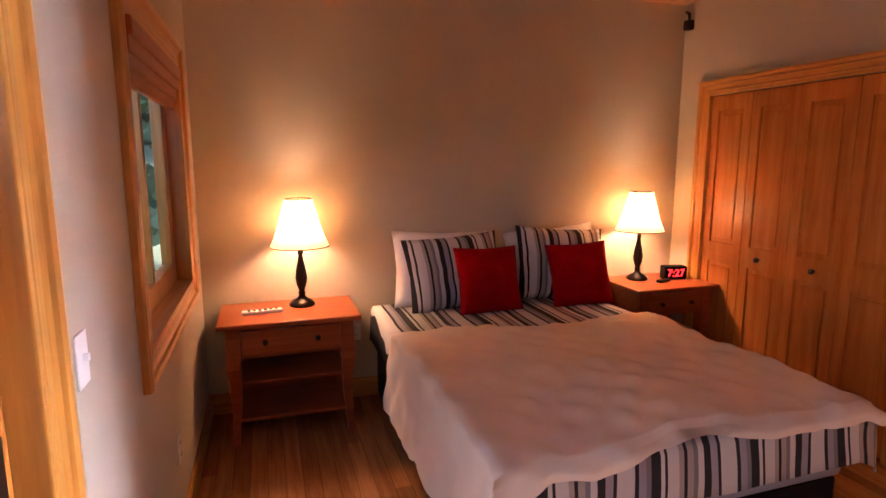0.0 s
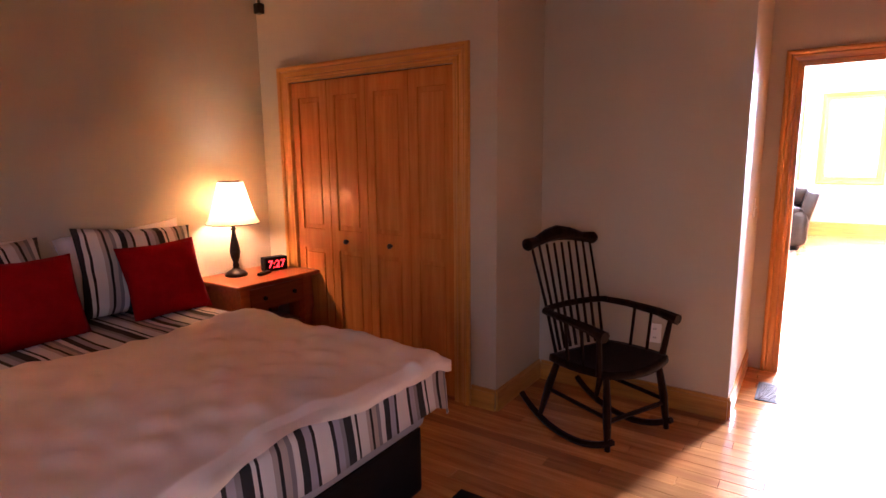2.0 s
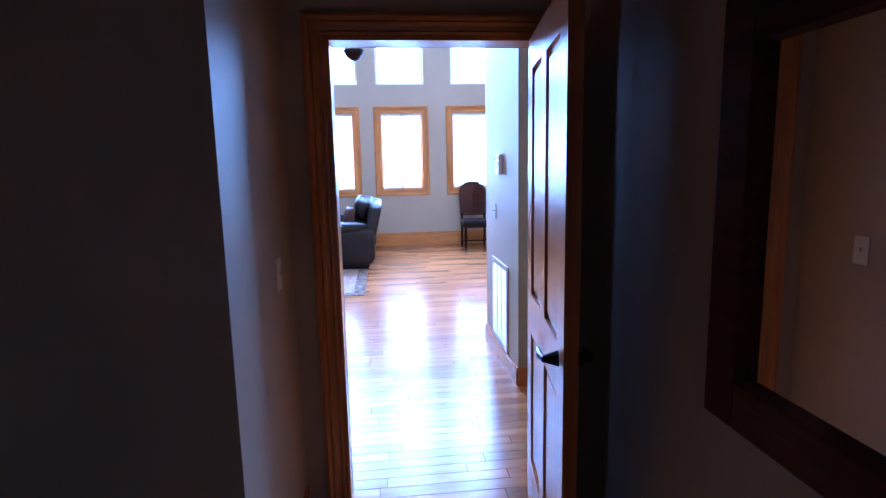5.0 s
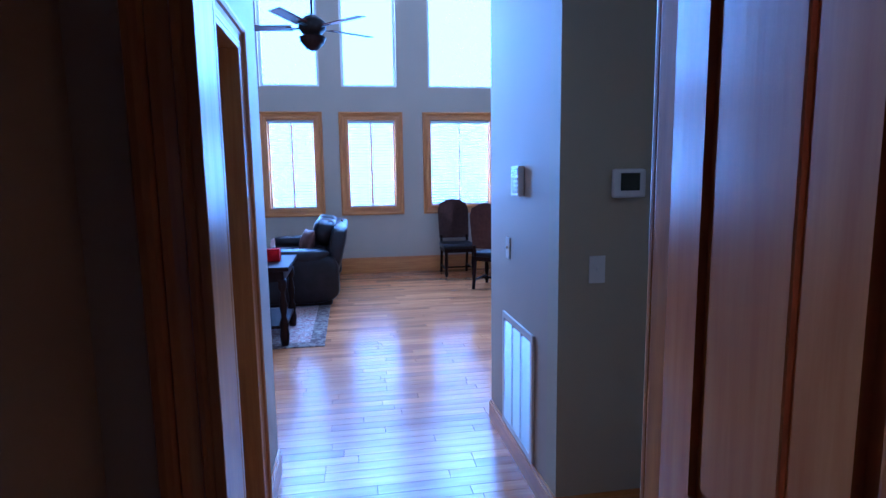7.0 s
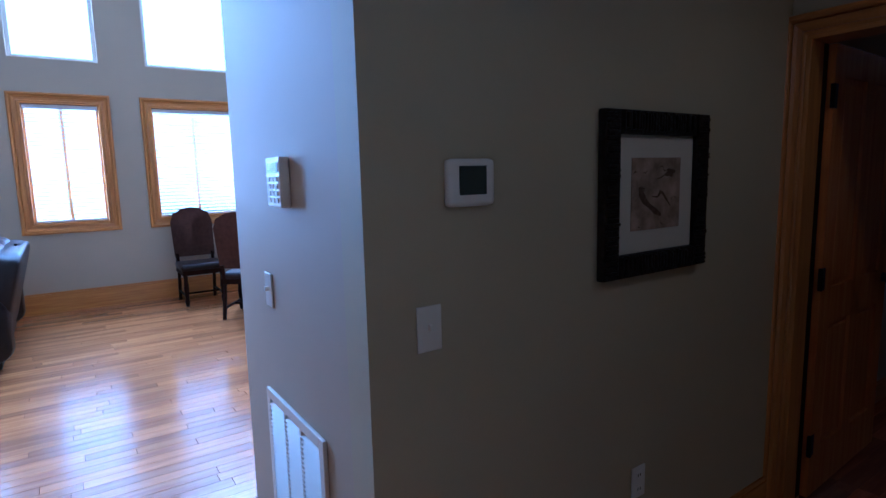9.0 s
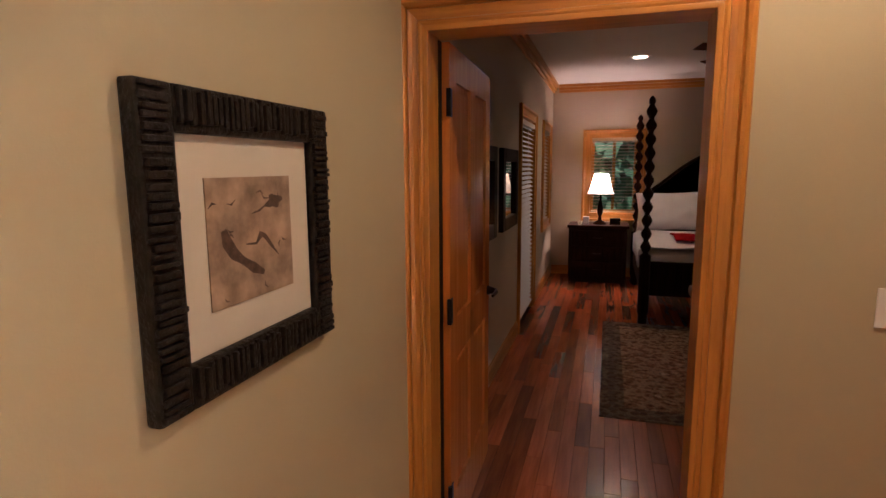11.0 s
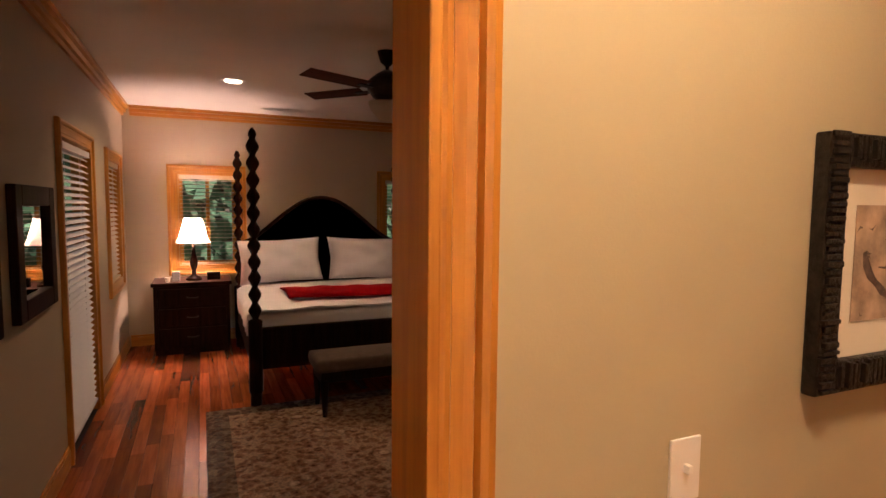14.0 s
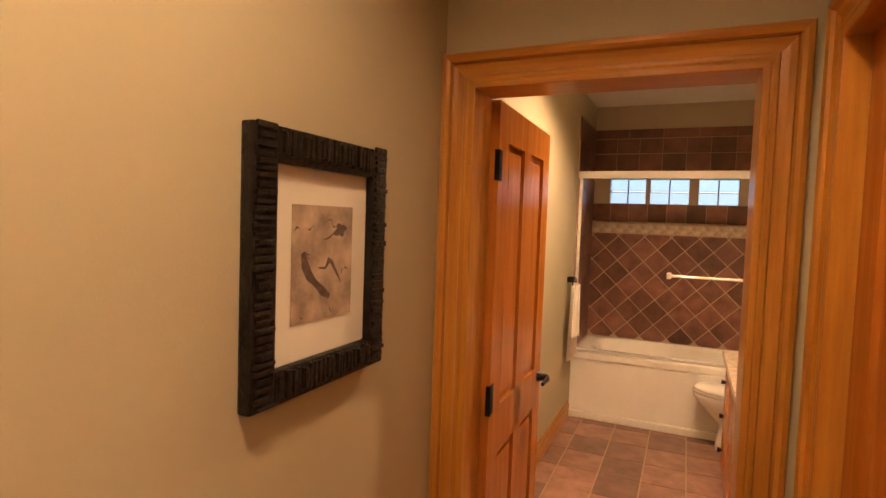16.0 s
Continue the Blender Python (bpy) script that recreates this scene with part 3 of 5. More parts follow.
# ---- windows ----
def window(name, axis, face, b0, b1, z0, z1, label, mullion=True, frame_mat=None, f=0.045):
    top = tagged(thing(name, pose(0, 0, 0), label, "window"), kind="structure")
    fm = frame_mat or TRIM

    def bx(p0, q0, p1, q1, t):
        return B(face - t, p0, q0, face + t, p1, q1, 0.003) if axis == "x" else B(p0, face - t, q0, p1, face + t, q1, 0.003)

    for nm, a in (("frame", (b0, z0, b0 + f, z1)), ("frame", (b1 - f, z0, b1, z1)), ("frame", (b0 + f, z0, b1 - f, z0 + f)), ("frame", (b0 + f, z1 - f, b1 - f, z1))):
        part("window_frame", bx(*a, 0.025), fm, top)
    mid = (b0 + b1) / 2
    if mullion:
        part("mullion", bx(mid - 0.02, z0 + f, mid + 0.02, z1 - f, 0.02), fm, top)
    pane = part("pane", bx(b0 + f - 0.005, z0 + f - 0.005, b1 - f + 0.005, z1 - f + 0.005, 0.003), GLASS, top)
    pane.visible_shadow = False
    return top


def blinds(name, axis, face, b0, b1, z0, z1, tilt, mat, label, pitch=0.045, width=0.045):
    """A slatted blind hanging in an opening."""
    top = thing(name, pose(0, 0, 0), label, "window blind")
    n = int((z1 - z0 - 0.05) / pitch)
    w, t = width / 2, 0.0013
    me = None
    for k in range(n):
        z = z1 - 0.06 - k * pitch
        if me is None:
            bm = B(-w, -(b1 - b0) / 2 + 0.012, -t, w, (b1 - b0) / 2 - 0.012, t) if axis == "x" else B(-(b1 - b0) / 2 + 0.012, -w, -t, (b1 - b0) / 2 - 0.012, w, t)
            ob = part("slat", bm, mat, top)
            me = ob.data
        else:
            ob = new("slat", me)
            ob.parent = top
        c = (face, (b0 + b1) / 2, z) if axis == "x" else ((b0 + b1) / 2, face, z)
        ob.matrix_local = pose(*c, 0 if axis == "x" else tilt, tilt if axis == "x" else 0, 0)
    hr = (face - 0.03, b0 + 0.005, z1 - 0.045, face + 0.03, b1 - 0.005, z1) if axis == "x" else (b0 + 0.005, face - 0.03, z1 - 0.045, b1 - 0.005, face + 0.03, z1)
    part("headrail", B(*hr, 0.003), mat, top)
    br = (face - 0.025, b0 + 0.012, z0 + 0.004, face + 0.025, b1 - 0.012, z0 + 0.024) if axis == "x" else (b0 + 0.012, face - 0.025, z0 + 0.004, b1 - 0.012, face + 0.025, z0 + 0.024)
    part("bottom_rail", B(*br, 0.003), mat, top)
    for q in (0.2, 0.8):
        p = b0 + (b1 - b0) * q
        ln = ((face, p, z0 + 0.02), (face, p, z1 - 0.04)) if axis == "x" else ((p, face, z0 + 0.02), (p, face, z1 - 0.04))
        part("cord", tube(ln, 0.0015, 5), mat, top)
    return top


for k, (a, b) in enumerate(WIN):
    window("window_%d" % (k + 1), "x", 13.66, a, b, 1.05, 2.45, "tall living room window with a wooden frame and centre bar")
    blinds("window_blind", "x", 13.60, a + 0.02, b - 0.02, 1.07, 2.43, 7 if k in (1, 2) else 26, BLINDW, "white slatted blind hanging in a living room window")
for k, (a, b) in enumerate(UPP):
    window("window_%d" % (k + 5), "x", 13.66, a, b, 2.94, 4.9, "tall upper living room window with a plain frame", False, WHITE)
window("window_9", "x", 0.50, 3.376, 4.454, 0.966, 2.004, "wooden casement bedroom window at dusk", True, f=0.10)
blind = thing("roman_shade", pose(0, 0, 0), "woven roman shade drawn up at the top of the window", "window shade")
for k in range(4):
    part("fold", B(0.545 + 0.012 * k, 3.39, 1.80 + 0.045 * k, 0.575 + 0.012 * k, 4.44, 1.86 + 0.045 * k, 0.01), STAND, blind)
lk = thing("window_latch", pose(0.535, 3.41, 1.2), "black metal casement window latches", "latch")
for z in (0.0, 0.42):
    part("latch", B(-0.02, -0.03, z, 0.03, 0.01, z + 0.07, 0.004), BLACK, lk)
window("window_10", "y", -7.86, 5.706, 6.334, 0.916, 1.974, "bedroom window with green trees outside")
blinds("window_blind", "y", -7.822, 5.71, 6.33, 0.92, 1.97, 8, BLIND, "wooden slatted blind hanging open in a window")
window("window_11", "y", -7.86, 3.166, 3.834, 0.916, 1.974, "bedroom window with green trees outside")
blinds("window_blind", "y", -7.822, 3.17, 3.83, 0.92, 1.97, 8, BLIND, "wooden slatted blind hanging open in a window")
window("window_12", "x", 6.95, -7.324, -6.576, 0.866, 2.034, "side bedroom window with a wooden frame")
blinds("window_blind", "x", 6.905, -7.32, -6.58, 0.87, 2.03, -35, BLIND, "wooden slatted blind hanging in a window")
window("window_13", "x", 6.96, -5.70, -4.76, 0.02, 2.04, "glazed patio door in a wooden frame", False)
blinds("window_blind", "x", 6.895, -5.68, -4.78, 0.08, 2.02, -35, BLINDW, "long white slatted blind on a patio door")
pd = tagged(thing("door_6", pose(0.52, 1.60, 0.012, 0, 0, 90), "dark fir patio door with glass and a long brass handle plate", "door"), kind="structure")
for x0, x1, z0, z1 in ((0, 0.11, 0, 2.0), (0.77, 0.88, 0, 2.0), (0.11, 0.77, 0, 0.25), (0.11, 0.77, 1.88, 2.0)):
    part("stile", B(x0, -0.022, z0, x1, 0.022, z1, 0.004), DOORW, pd)
pn = part("pane", B(0.105, -0.004, 0.245, 0.775, 0.004, 1.885), GLASS, pd)
pn.visible_shadow = False
part("handle_plate", B(0.80, -0.03, 0.82, 0.845, -0.022, 1.12, 0.003), BRONZE, pd, "long brass handle plate")
part("lever", tube(((0.822, -0.03, 1.0), (0.822, -0.075, 1.0), (0.74, -0.08, 1.0)), [0.012, 0.01, 0.008]), BRONZE, pd)


# ---- bedroom: bed ----
bed = thing("bed", pose(1.62, 2.89, 0), "queen bed with a black base and grey mattress", "bed")
part("base", B(0, 0, 0.03, 1.44, 2.02, 0.33, 0.015), BLACK, bed, "black cloth bed base")
part("mattress", B(-0.01, -0.01, 0.335, 1.46, 2.03, 0.60, 0.03), GREYCLOTH, bed, "grey cloth mattress")
for x, y in ((0.08, 0.08), (1.36, 0.08), (0.08, 1.94), (1.36, 1.94)):
    part("foot", lathe(((0.03, 0), (0.03, 0.035)), 10), BLACK, bed)


def cover_at(u, v):
    x = -0.24 + 1.90 * u
    y = -0.24 + 2.24 * v
    z = 0.625
    px, py = x, y
    if x < -0.02:
        z -= (-0.02 - x) * 0.95
        px = -0.03 - 0.06 * (-0.02 - x)
    if x > 1.48:
        z -= (x - 1.48) * 0.95
        px = 1.49 + 0.15 * (x - 1.48)
    if y < -0.02:
        z -= (-0.02 - y) * 0.95
        py = -0.03 - 0.10 * (-0.02 - y)
        if x > 1.48:
            px += 0.03
            py -= 0.02
    w = noise.noise((x * 4, y * 4, 1))
    return (px + 0.008 * w, py + 0.008 * w, max(z, 0.37) + 0.008 * noise.noise((x * 6, y * 3, 5)))


cv = part("striped_coverlet", sheet(cover_at, 60, 60, -0.008), COVER, None, smooth=True)
cv.matrix_world = pose(1.62, 2.89, 0)
tagged(cv, "black, grey and white striped coverlet spread over the bed", "bedspread")


def comforter_at(u, v):
    x = -0.36 + 1.93 * u
    hang = 0.035 + 0.22 * max(0.0, 1 - 4.0 * u) + 0.010 * math.sin(u * 21)
    y = -hang - 0.02 + (1.40 + hang - 0.12 * u) * v
    y += 0.03 * math.sin(u * 9) * (v - 0.5)
    puff = 0.014 * math.sin((x + y) * 13 + 1.2 * noise.noise((x * 3, y * 3, 1))) ** 2 * math.sin((x - y) * 13 + 1.2 * noise.noise((x * 3, y * 3, 6))) ** 2 + 0.004 * noise.noise((x * 14, y * 14, 7)) + 0.03 * noise.noise((x * 2, y * 2, 9)) + 0.02 * math.sin(math.pi * min(1, max(0, v)))
    edge = min(u, 1 - u, v, 1 - v)
    z = 0.66 + puff - (0.02 if edge < 0.03 else 0)
    px, py = x, y
    if x < -0.03:
        z -= (-0.03 - x) * 1.25
        px = -0.06 - 0.10 * (-0.03 - x) + 0.02 * noise.noise((0, y * 9, z * 7))
    if x > 1.47:
        z -= (x - 1.47) * 0.4
        px = x - 0.03 * (x - 1.47)
    if y < -0.03:
        z -= (-0.03 - y) * 1.2
        py = -0.055 - 0.08 * (-0.03 - y) + 0.02 * noise.noise((x * 9, 0, z * 7))
    return (px, py, z)


cf = part("comforter", sheet(comforter_at, 130, 110), COMFORT, None, smooth=True)
cf.matrix_world = pose(1.62, 2.87, 0)
tagged(cf, "thick rumpled cream comforter folded over the foot of the bed", "comforter")


def pillow(name, label, w, h, d, mat, m, cat="pillow", group=""):
    ob = part(name, cushion(w, h, d), mat, None, smooth=True)
    ob.matrix_world = m
    return tagged(ob, label, cat, group)


G = "pillows on the bed"
pillow("pillow", "plump white pillow propped against the wall", 0.70, 0.50, 0.20, LINEN, pose(2.06, 4.80, 0.62, -16, 3, 4), group=G)
pillow("pillow", "plump white pillow propped against the wall", 0.70, 0.50, 0.20, LINEN, pose(2.90, 4.80, 0.62, -18, -4, -3), group=G)
pillow("pillow", "striped pillow matching the coverlet", 0.66, 0.48, 0.18, COVER, pose(2.12, 4.66, 0.63, -18, -3, 4), group=G)
pillow("pillow", "striped pillow matching the coverlet", 0.66, 0.50, 0.18, COVER, pose(2.86, 4.68, 0.63, -18, 4, -3), group=G)
pillow("throw_pillow", "small square red velvet throw pillow", 0.44, 0.43, 0.15, RED, pose(2.28, 4.52, 0.62, -20, 1, 4), group=G)
pillow("throw_pillow", "small square red velvet throw pillow", 0.44, 0.43, 0.15, RED, pose(2.92, 4.50, 0.62, -20, -2, -4), group=G)


# ---- bedroom: bedside ----
def nightstand(x0, x1):
    w = x1 - x0
    t = thing("nightstand", pose(x0, 4.50, 0), "red-brown wooden nightstand with one drawer and open shelves", "nightstand", "nightstands")
    part("top", B(-0.035, -0.035, 0.672, w + 0.035, 0.455, 0.70, 0.008), STAND, t)
    part("case", B(0.035, 0.02, 0.50, w - 0.035, 0.43, 0.671), STAND, t)
    dr = part("drawer", B(0.085, 0.004, 0.515, w - 0.085, 0.022, 0.655, 0.005), STAND, t)
    for q in (0.3, 0.7):
        part("knob", lathe(((0.006, 0), (0.006, 0.01), (0.016, 0.016), (0.014, 0.026)), 12), BRONZE, dr, "dark round knob").matrix_local = pose(w * q, 0.004, 0.585, 90, 0, 0)
    for z in (0.12, 0.335):
        part("shelf", B(0.05, 0.04, z, w - 0.05, 0.42, z + 0.018, 0.003), STAND, t)
    part("back_panel", B(0.05, 0.42, 0.12, w - 0.05, 0.43, 0.50), STAND, t)
    for x, sx in ((0.045, -1), (w - 0.045, 1)):
        for y, sy in ((0.045, -1), (0.40, 1)):
            bm = bmesh.new()
            rings = []
            # square legs: straight above, swelling at the knee and swept in and out to the foot
            for z, hw, o in ((0.0, 0.021, 0.016), (0.05, 0.019, 0.010), (0.20, 0.024, 0.0), (0.36, 0.031, 0.0), (0.44, 0.038, 0.006), (0.49, 0.038, 0.006), (0.671, 0.036, 0.0)):
                cx, cy = x + sx * o, y + (sy * o if sy < 0 else 0)
                rings.append([bm.verts.new((cx + a * hw, cy + b * hw * (1 if sy < 0 else 0.6), z)) for a, b in ((-1, -1), (1, -1), (1, 1), (-1, 1))])
            for p, q in zip(rings, rings[1:]):
                for k in range(4):
                    bm.faces.new((p[k], p[(k + 1) % 4], q[(k + 1) % 4], q[k]))
            bm.faces.new(rings[0][::-1])
            bm.faces.new(rings[-1])
            part("leg", bm, STAND, t)
    return t


nightstand(0.72, 1.42)
nightstand(3.34, 3.95)


def table_lamp(x, y, z, label, s=1.0, shade=(0.172, 0.08, 0.28), base=BRONZE, group="bedside lamps", cloth=None):
    t = thing("table_lamp", pose(x, y, z), label, "lamp", group)
    prof = [(0.075, 0), (0.078, 0.012), (0.06, 0.03), (0.03, 0.045), (0.018, 0.06), (0.022, 0.075), (0.016, 0.09), (0.030, 0.13), (0.036, 0.17), (0.028, 0.22), (0.016, 0.28), (0.012, 0.31), (0.022, 0.32), (0.012, 0.33), (0.009, 0.37)]
    part("base", lathe([(r * s, h * s) for r, h in prof], 20), base, t, "dark turned metal lamp base", True)
    r0, r1, hh = shade
    z0 = 0.36 * s
    bm = bmesh.new()
    rings = []
    for k in range(7):
        q = k / 6
        r = r0 + (r1 - r0) * (q ** 0.75)
        rings.append([bm.verts.new((r * math.cos(a * math.pi / 16), r * math.sin(a * math.pi / 16), z0 + hh * q)) for a in range(32)])
    for a, b in zip(rings, rings[1:]):
        for k in range(32):
            bm.faces.new((a[k], a[(k + 1) % 32], b[(k + 1) % 32], b[k]))
    part("shade", bm, cloth or SHADE, t, "cream cloth bell lampshade", True)
    for r, h in ((r0, z0), (r1, z0 + hh)):
        part("rim", tube([(r * math.cos(a * math.pi / 16), r * math.sin(a * math.pi / 16), h) for a in range(33)], 0.0035, 6), DARKW, t, "dark binding of the shade")
    return t


for x, y in BED_LAMPS:
    table_lamp(x, y, 0.70, "dark bronze table lamp with a lit cream bell shade")


def words(name, text, size, mat, m, parent=None, label=""):
    c = bpy.data.curves.new(name, "FONT")
    c.body, c.size, c.extrude, c.align_x = text, size, 0.0005, "CENTER"
    tmp = bpy.data.objects.new(name, c)
    me = bpy.data.meshes.new_from_object(tmp)
    me.materials.append(mat)
    ob = new(name, me)
    if parent:
        ob.parent = parent
        ob.matrix_local = m
    else:
        ob.matrix_world = m
    if label:
        ob["label"] = label
    return ob


ck = thing("alarm_clock", pose(3.80, 4.72, 0.70, 0, 0, -14), "black digital alarm clock with glowing red digits", "alarm clock")
part("case", B(-0.085, -0.03, 0, 0.085, 0.05, 0.10, 0.012), BLACK, ck)
words("digits", "7:27", 0.075, DIGITS, pose(0, -0.032, 0.026, 90, 0, 0), ck, "glowing red digits")
ph = thing("remote_control", pose(3.66, 4.66, 0.70, 0, 0, 20), "small black remote control lying on the nightstand", "remote control")
part("body", B(-0.06, -0.02, 0, 0.06, 0.02, 0.02, 0.006), BLACK, ph)
rm = thing("remote_control", pose(0.92, 4.68, 0.70, 0, 0, 6), "white remote control lying on the nightstand", "remote control")
part("body", B(-0.11, -0.025, 0, 0.11, 0.025, 0.02, 0.006), PLASTIC, rm)
for k in range(6):
    part("button", B(-0.08 + 0.03 * k, -0.012, 0.0195, -0.065 + 0.03 * k, 0.012, 0.022), LCD, rm)
sd = thing("motion_sensor", pose(3.955, 4.90, 2.52, 0, 0, 0), "small brown sensor in the corner near the ceiling", "sensor")
part("body", B(-0.04, -0.03, -0.03, 0.012, 0.03, 0.04, 0.01), BRONZE, sd)
part("arm", tube(((-0.01, 0, 0.03), (0.0, 0.02, 0.09), (0.012, 0.06, 0.11)), 0.012), BRONZE, sd)


# ---- bedroom: rocking chair ----
rk = thing("rocking_chair", pose(4.06, 2.40, 0, 0, 0, -25), "dark-stained wooden rocking chair with spindle back and arms", "rocking chair")
seat = sheet(lambda u, v: ((u - 0.5) * 0.50 * (1 - 0.12 * (2 * v - 1) ** 2), (v - 0.5) * 0.48 * (1 - 0.15 * (2 * u - 1) ** 2), 0.43 + 0.02 * ((2 * u - 1) ** 2) - 0.03 * (v - 0.3)), 16, 16, 0.035)
part("seat", seat, DARKW, rk, "saddled wooden seat", True)
for s in (-1, 1):
    arc = [(s * 0.22, 0.05 + 0.48 * math.sin(a), 1.05 - 1.03 * math.cos(a) - 0.0) for a in [-0.72 + 1.44 * k / 14 - 0.0 for k in range(15)]]
    arc = [(x, y * 1.08 + 0.04, z * 0.42 + 0.004) for x, y, z in arc]
    part("rocker", tube(arc, 0.018, 6), DARKW, rk)
    part("leg", tube(((s * 0.19, -0.17, 0.42), (s * 0.21, -0.20, 0.24), (s * 0.22, -0.22, 0.06)), [0.016, 0.022, 0.014]), DARKW, rk)
    part("leg", tube(((s * 0.18, 0.17, 0.42), (s * 0.205, 0.22, 0.24), (s * 0.22, 0.27, 0.06)), [0.016, 0.022, 0.014]), DARKW, rk)
    part("arm", tube(((s * 0.23, 0.24, 0.66), (s * 0.255, 0.10, 0.665), (s * 0.265, -0.10, 0.66), (s * 0.265, -0.22, 0.645)), [0.018, 0.02, 0.024, 0.03]), DARKW, rk)
    part("arm_post", tube(((s * 0.23, -0.16, 0.43), (s * 0.263, -0.18, 0.65)), [0.018, 0.013]), DARKW, rk)
    for y in (-0.06, 0.05):
        part("arm_spindle", tube(((s * 0.235, y, 0.43), (s * 0.26, y, 0.66)), 0.009, 6), DARKW, rk)
    part("stretcher", tube(((s * 0.21, -0.20, 0.22), (s * 0.205, 0.23, 0.22)), 0.011, 6), DARKW, rk)
part("stretcher", tube(((-0.21, -0.20, 0.20), (0.21, -0.20, 0.20)), 0.012, 6), DARKW, rk)
part("arm_bow", tube([(-0.23 * math.cos(a), 0.22 + 0.06 * math.sin(a), 0.665) for a in [math.pi * k / 10 for k in range(11)]], 0.018), DARKW, rk)
for k in range(9):
    q = k / 8 - 0.5
    part("spindle", tube(((q * 0.36, 0.20 + 0.03 * (1 - 4 * q * q), 0.43), (q * 0.40, 0.27 + 0.03 * (1 - 4 * q * q), 0.7), (q * 0.44, 0.37, 1.0)), [0.009, 0.008, 0.007], 6), DARKW, rk)
crest = [(-0.27, 0.36, 1.00), (-0.25, 0.37, 1.005), (-0.17, 0.385, 1.015), (-0.08, 0.40, 1.04), (0, 0.405, 1.05), (0.08, 0.40, 1.04), (0.17, 0.385, 1.015), (0.25, 0.37, 1.005), (0.27, 0.36, 1.00)]
part("crest_rail", tube(crest, [0.018, 0.036, 0.028, 0.038, 0.044, 0.038, 0.028, 0.036, 0.018], 10), DARKW, rk)


# ---- bedroom: dresser, mirror, floor mat ----
ds = thing("dresser", pose(1.95, 0.74, 0), "dark walnut dresser with drawers under the mirror", "dresser")
part("top", B(-0.02, -0.02, 0.87, 1.27, 0.40, 0.90, 0.006), DRESSER, ds)
part("case", B(0.02, 0, 0.08, 1.22, 0.345, 0.87), DRESSER, ds)
for x in (0.0, 1.195):
    for y in (0.0, 0.315):
        part("post", B(x, y, 0.08, x + 0.055, y + 0.045, 0.87, 0.004), DRESSER, ds)
for r in range(3):
    for c in range(2):
        dw = part("drawer", B(0.03 + 0.61 * c, 0.36, 0.11 + 0.25 * r, 0.61 + 0.61 * c, 0.376, 0.34 + 0.25 * r, 0.004), DRESSER, ds)
        part("knob", lathe(((0.007, 0), (0.016, 0.014), (0.014, 0.026)), 12), BRONZE, dw).matrix_local = pose(0.32 + 0.61 * c, 0.376, 0.23 + 0.25 * r, -90, 0, 0)
for x in (0.03, 1.17):
    for y in (0.0, 0.30):
        part("foot", B(x, y, 0, x + 0.05, y + 0.05, 0.08), DRESSER, ds)


def framed(name, label, cat, m, w, h, fw, depth, fmat, fill):
    """A framed thing in its local xz plane, its face towards local -y, its back at y = 0."""
    t = thing(name, m, label, cat)
    for x0, z0, x1, z1 in ((-w / 2, -h / 2, -w / 2 + fw, h / 2), (w / 2 - fw, -h / 2, w / 2, h / 2), (-w / 2 + fw, -h / 2, w / 2 - fw, -h / 2 + fw), (-w / 2 + fw, h / 2 - fw, w / 2 - fw, h / 2)):
        bm = B(x0, -depth, z0, x1, -0.001, z1, 0.006)
        if fmat is FRAMEB:
            rnd = random.Random(int(x0 * 999) + int(z0 * 777))
            upright = z1 - z0 > x1 - x0
            lo, hi = (z0, z1) if upright else (x0, x1)
            q = lo + 0.006
            while q < hi - 0.008:
                st = rnd.uniform(0.007, 0.013)
                pr = rnd.uniform(0.004, 0.010)
                e0, e1 = rnd.uniform(0.002, 0.012), rnd.uniform(0.008, 0.02)
                if upright:
                    box(bm, x0 + e0, -depth - pr, q, x1 - e1, -depth + 0.002, q + st, 0.002)
                else:
                    box(bm, q, -depth - pr, z0 + e1, q + st, -depth + 0.002, z1 - e0, 0.002)
                q += st + rnd.uniform(0.003, 0.008)
        part("frame", bm, fmat, t)
    fill(t, w - 2 * fw, h - 2 * fw)
    return t


def fill_mirror(t, w, h):
    part("mirror_glass", B(-w / 2 - 0.005, -0.016, -h / 2 - 0.005, w / 2 + 0.005, -0.006, h / 2 + 0.005), MIRROR, t, "mirror glass")


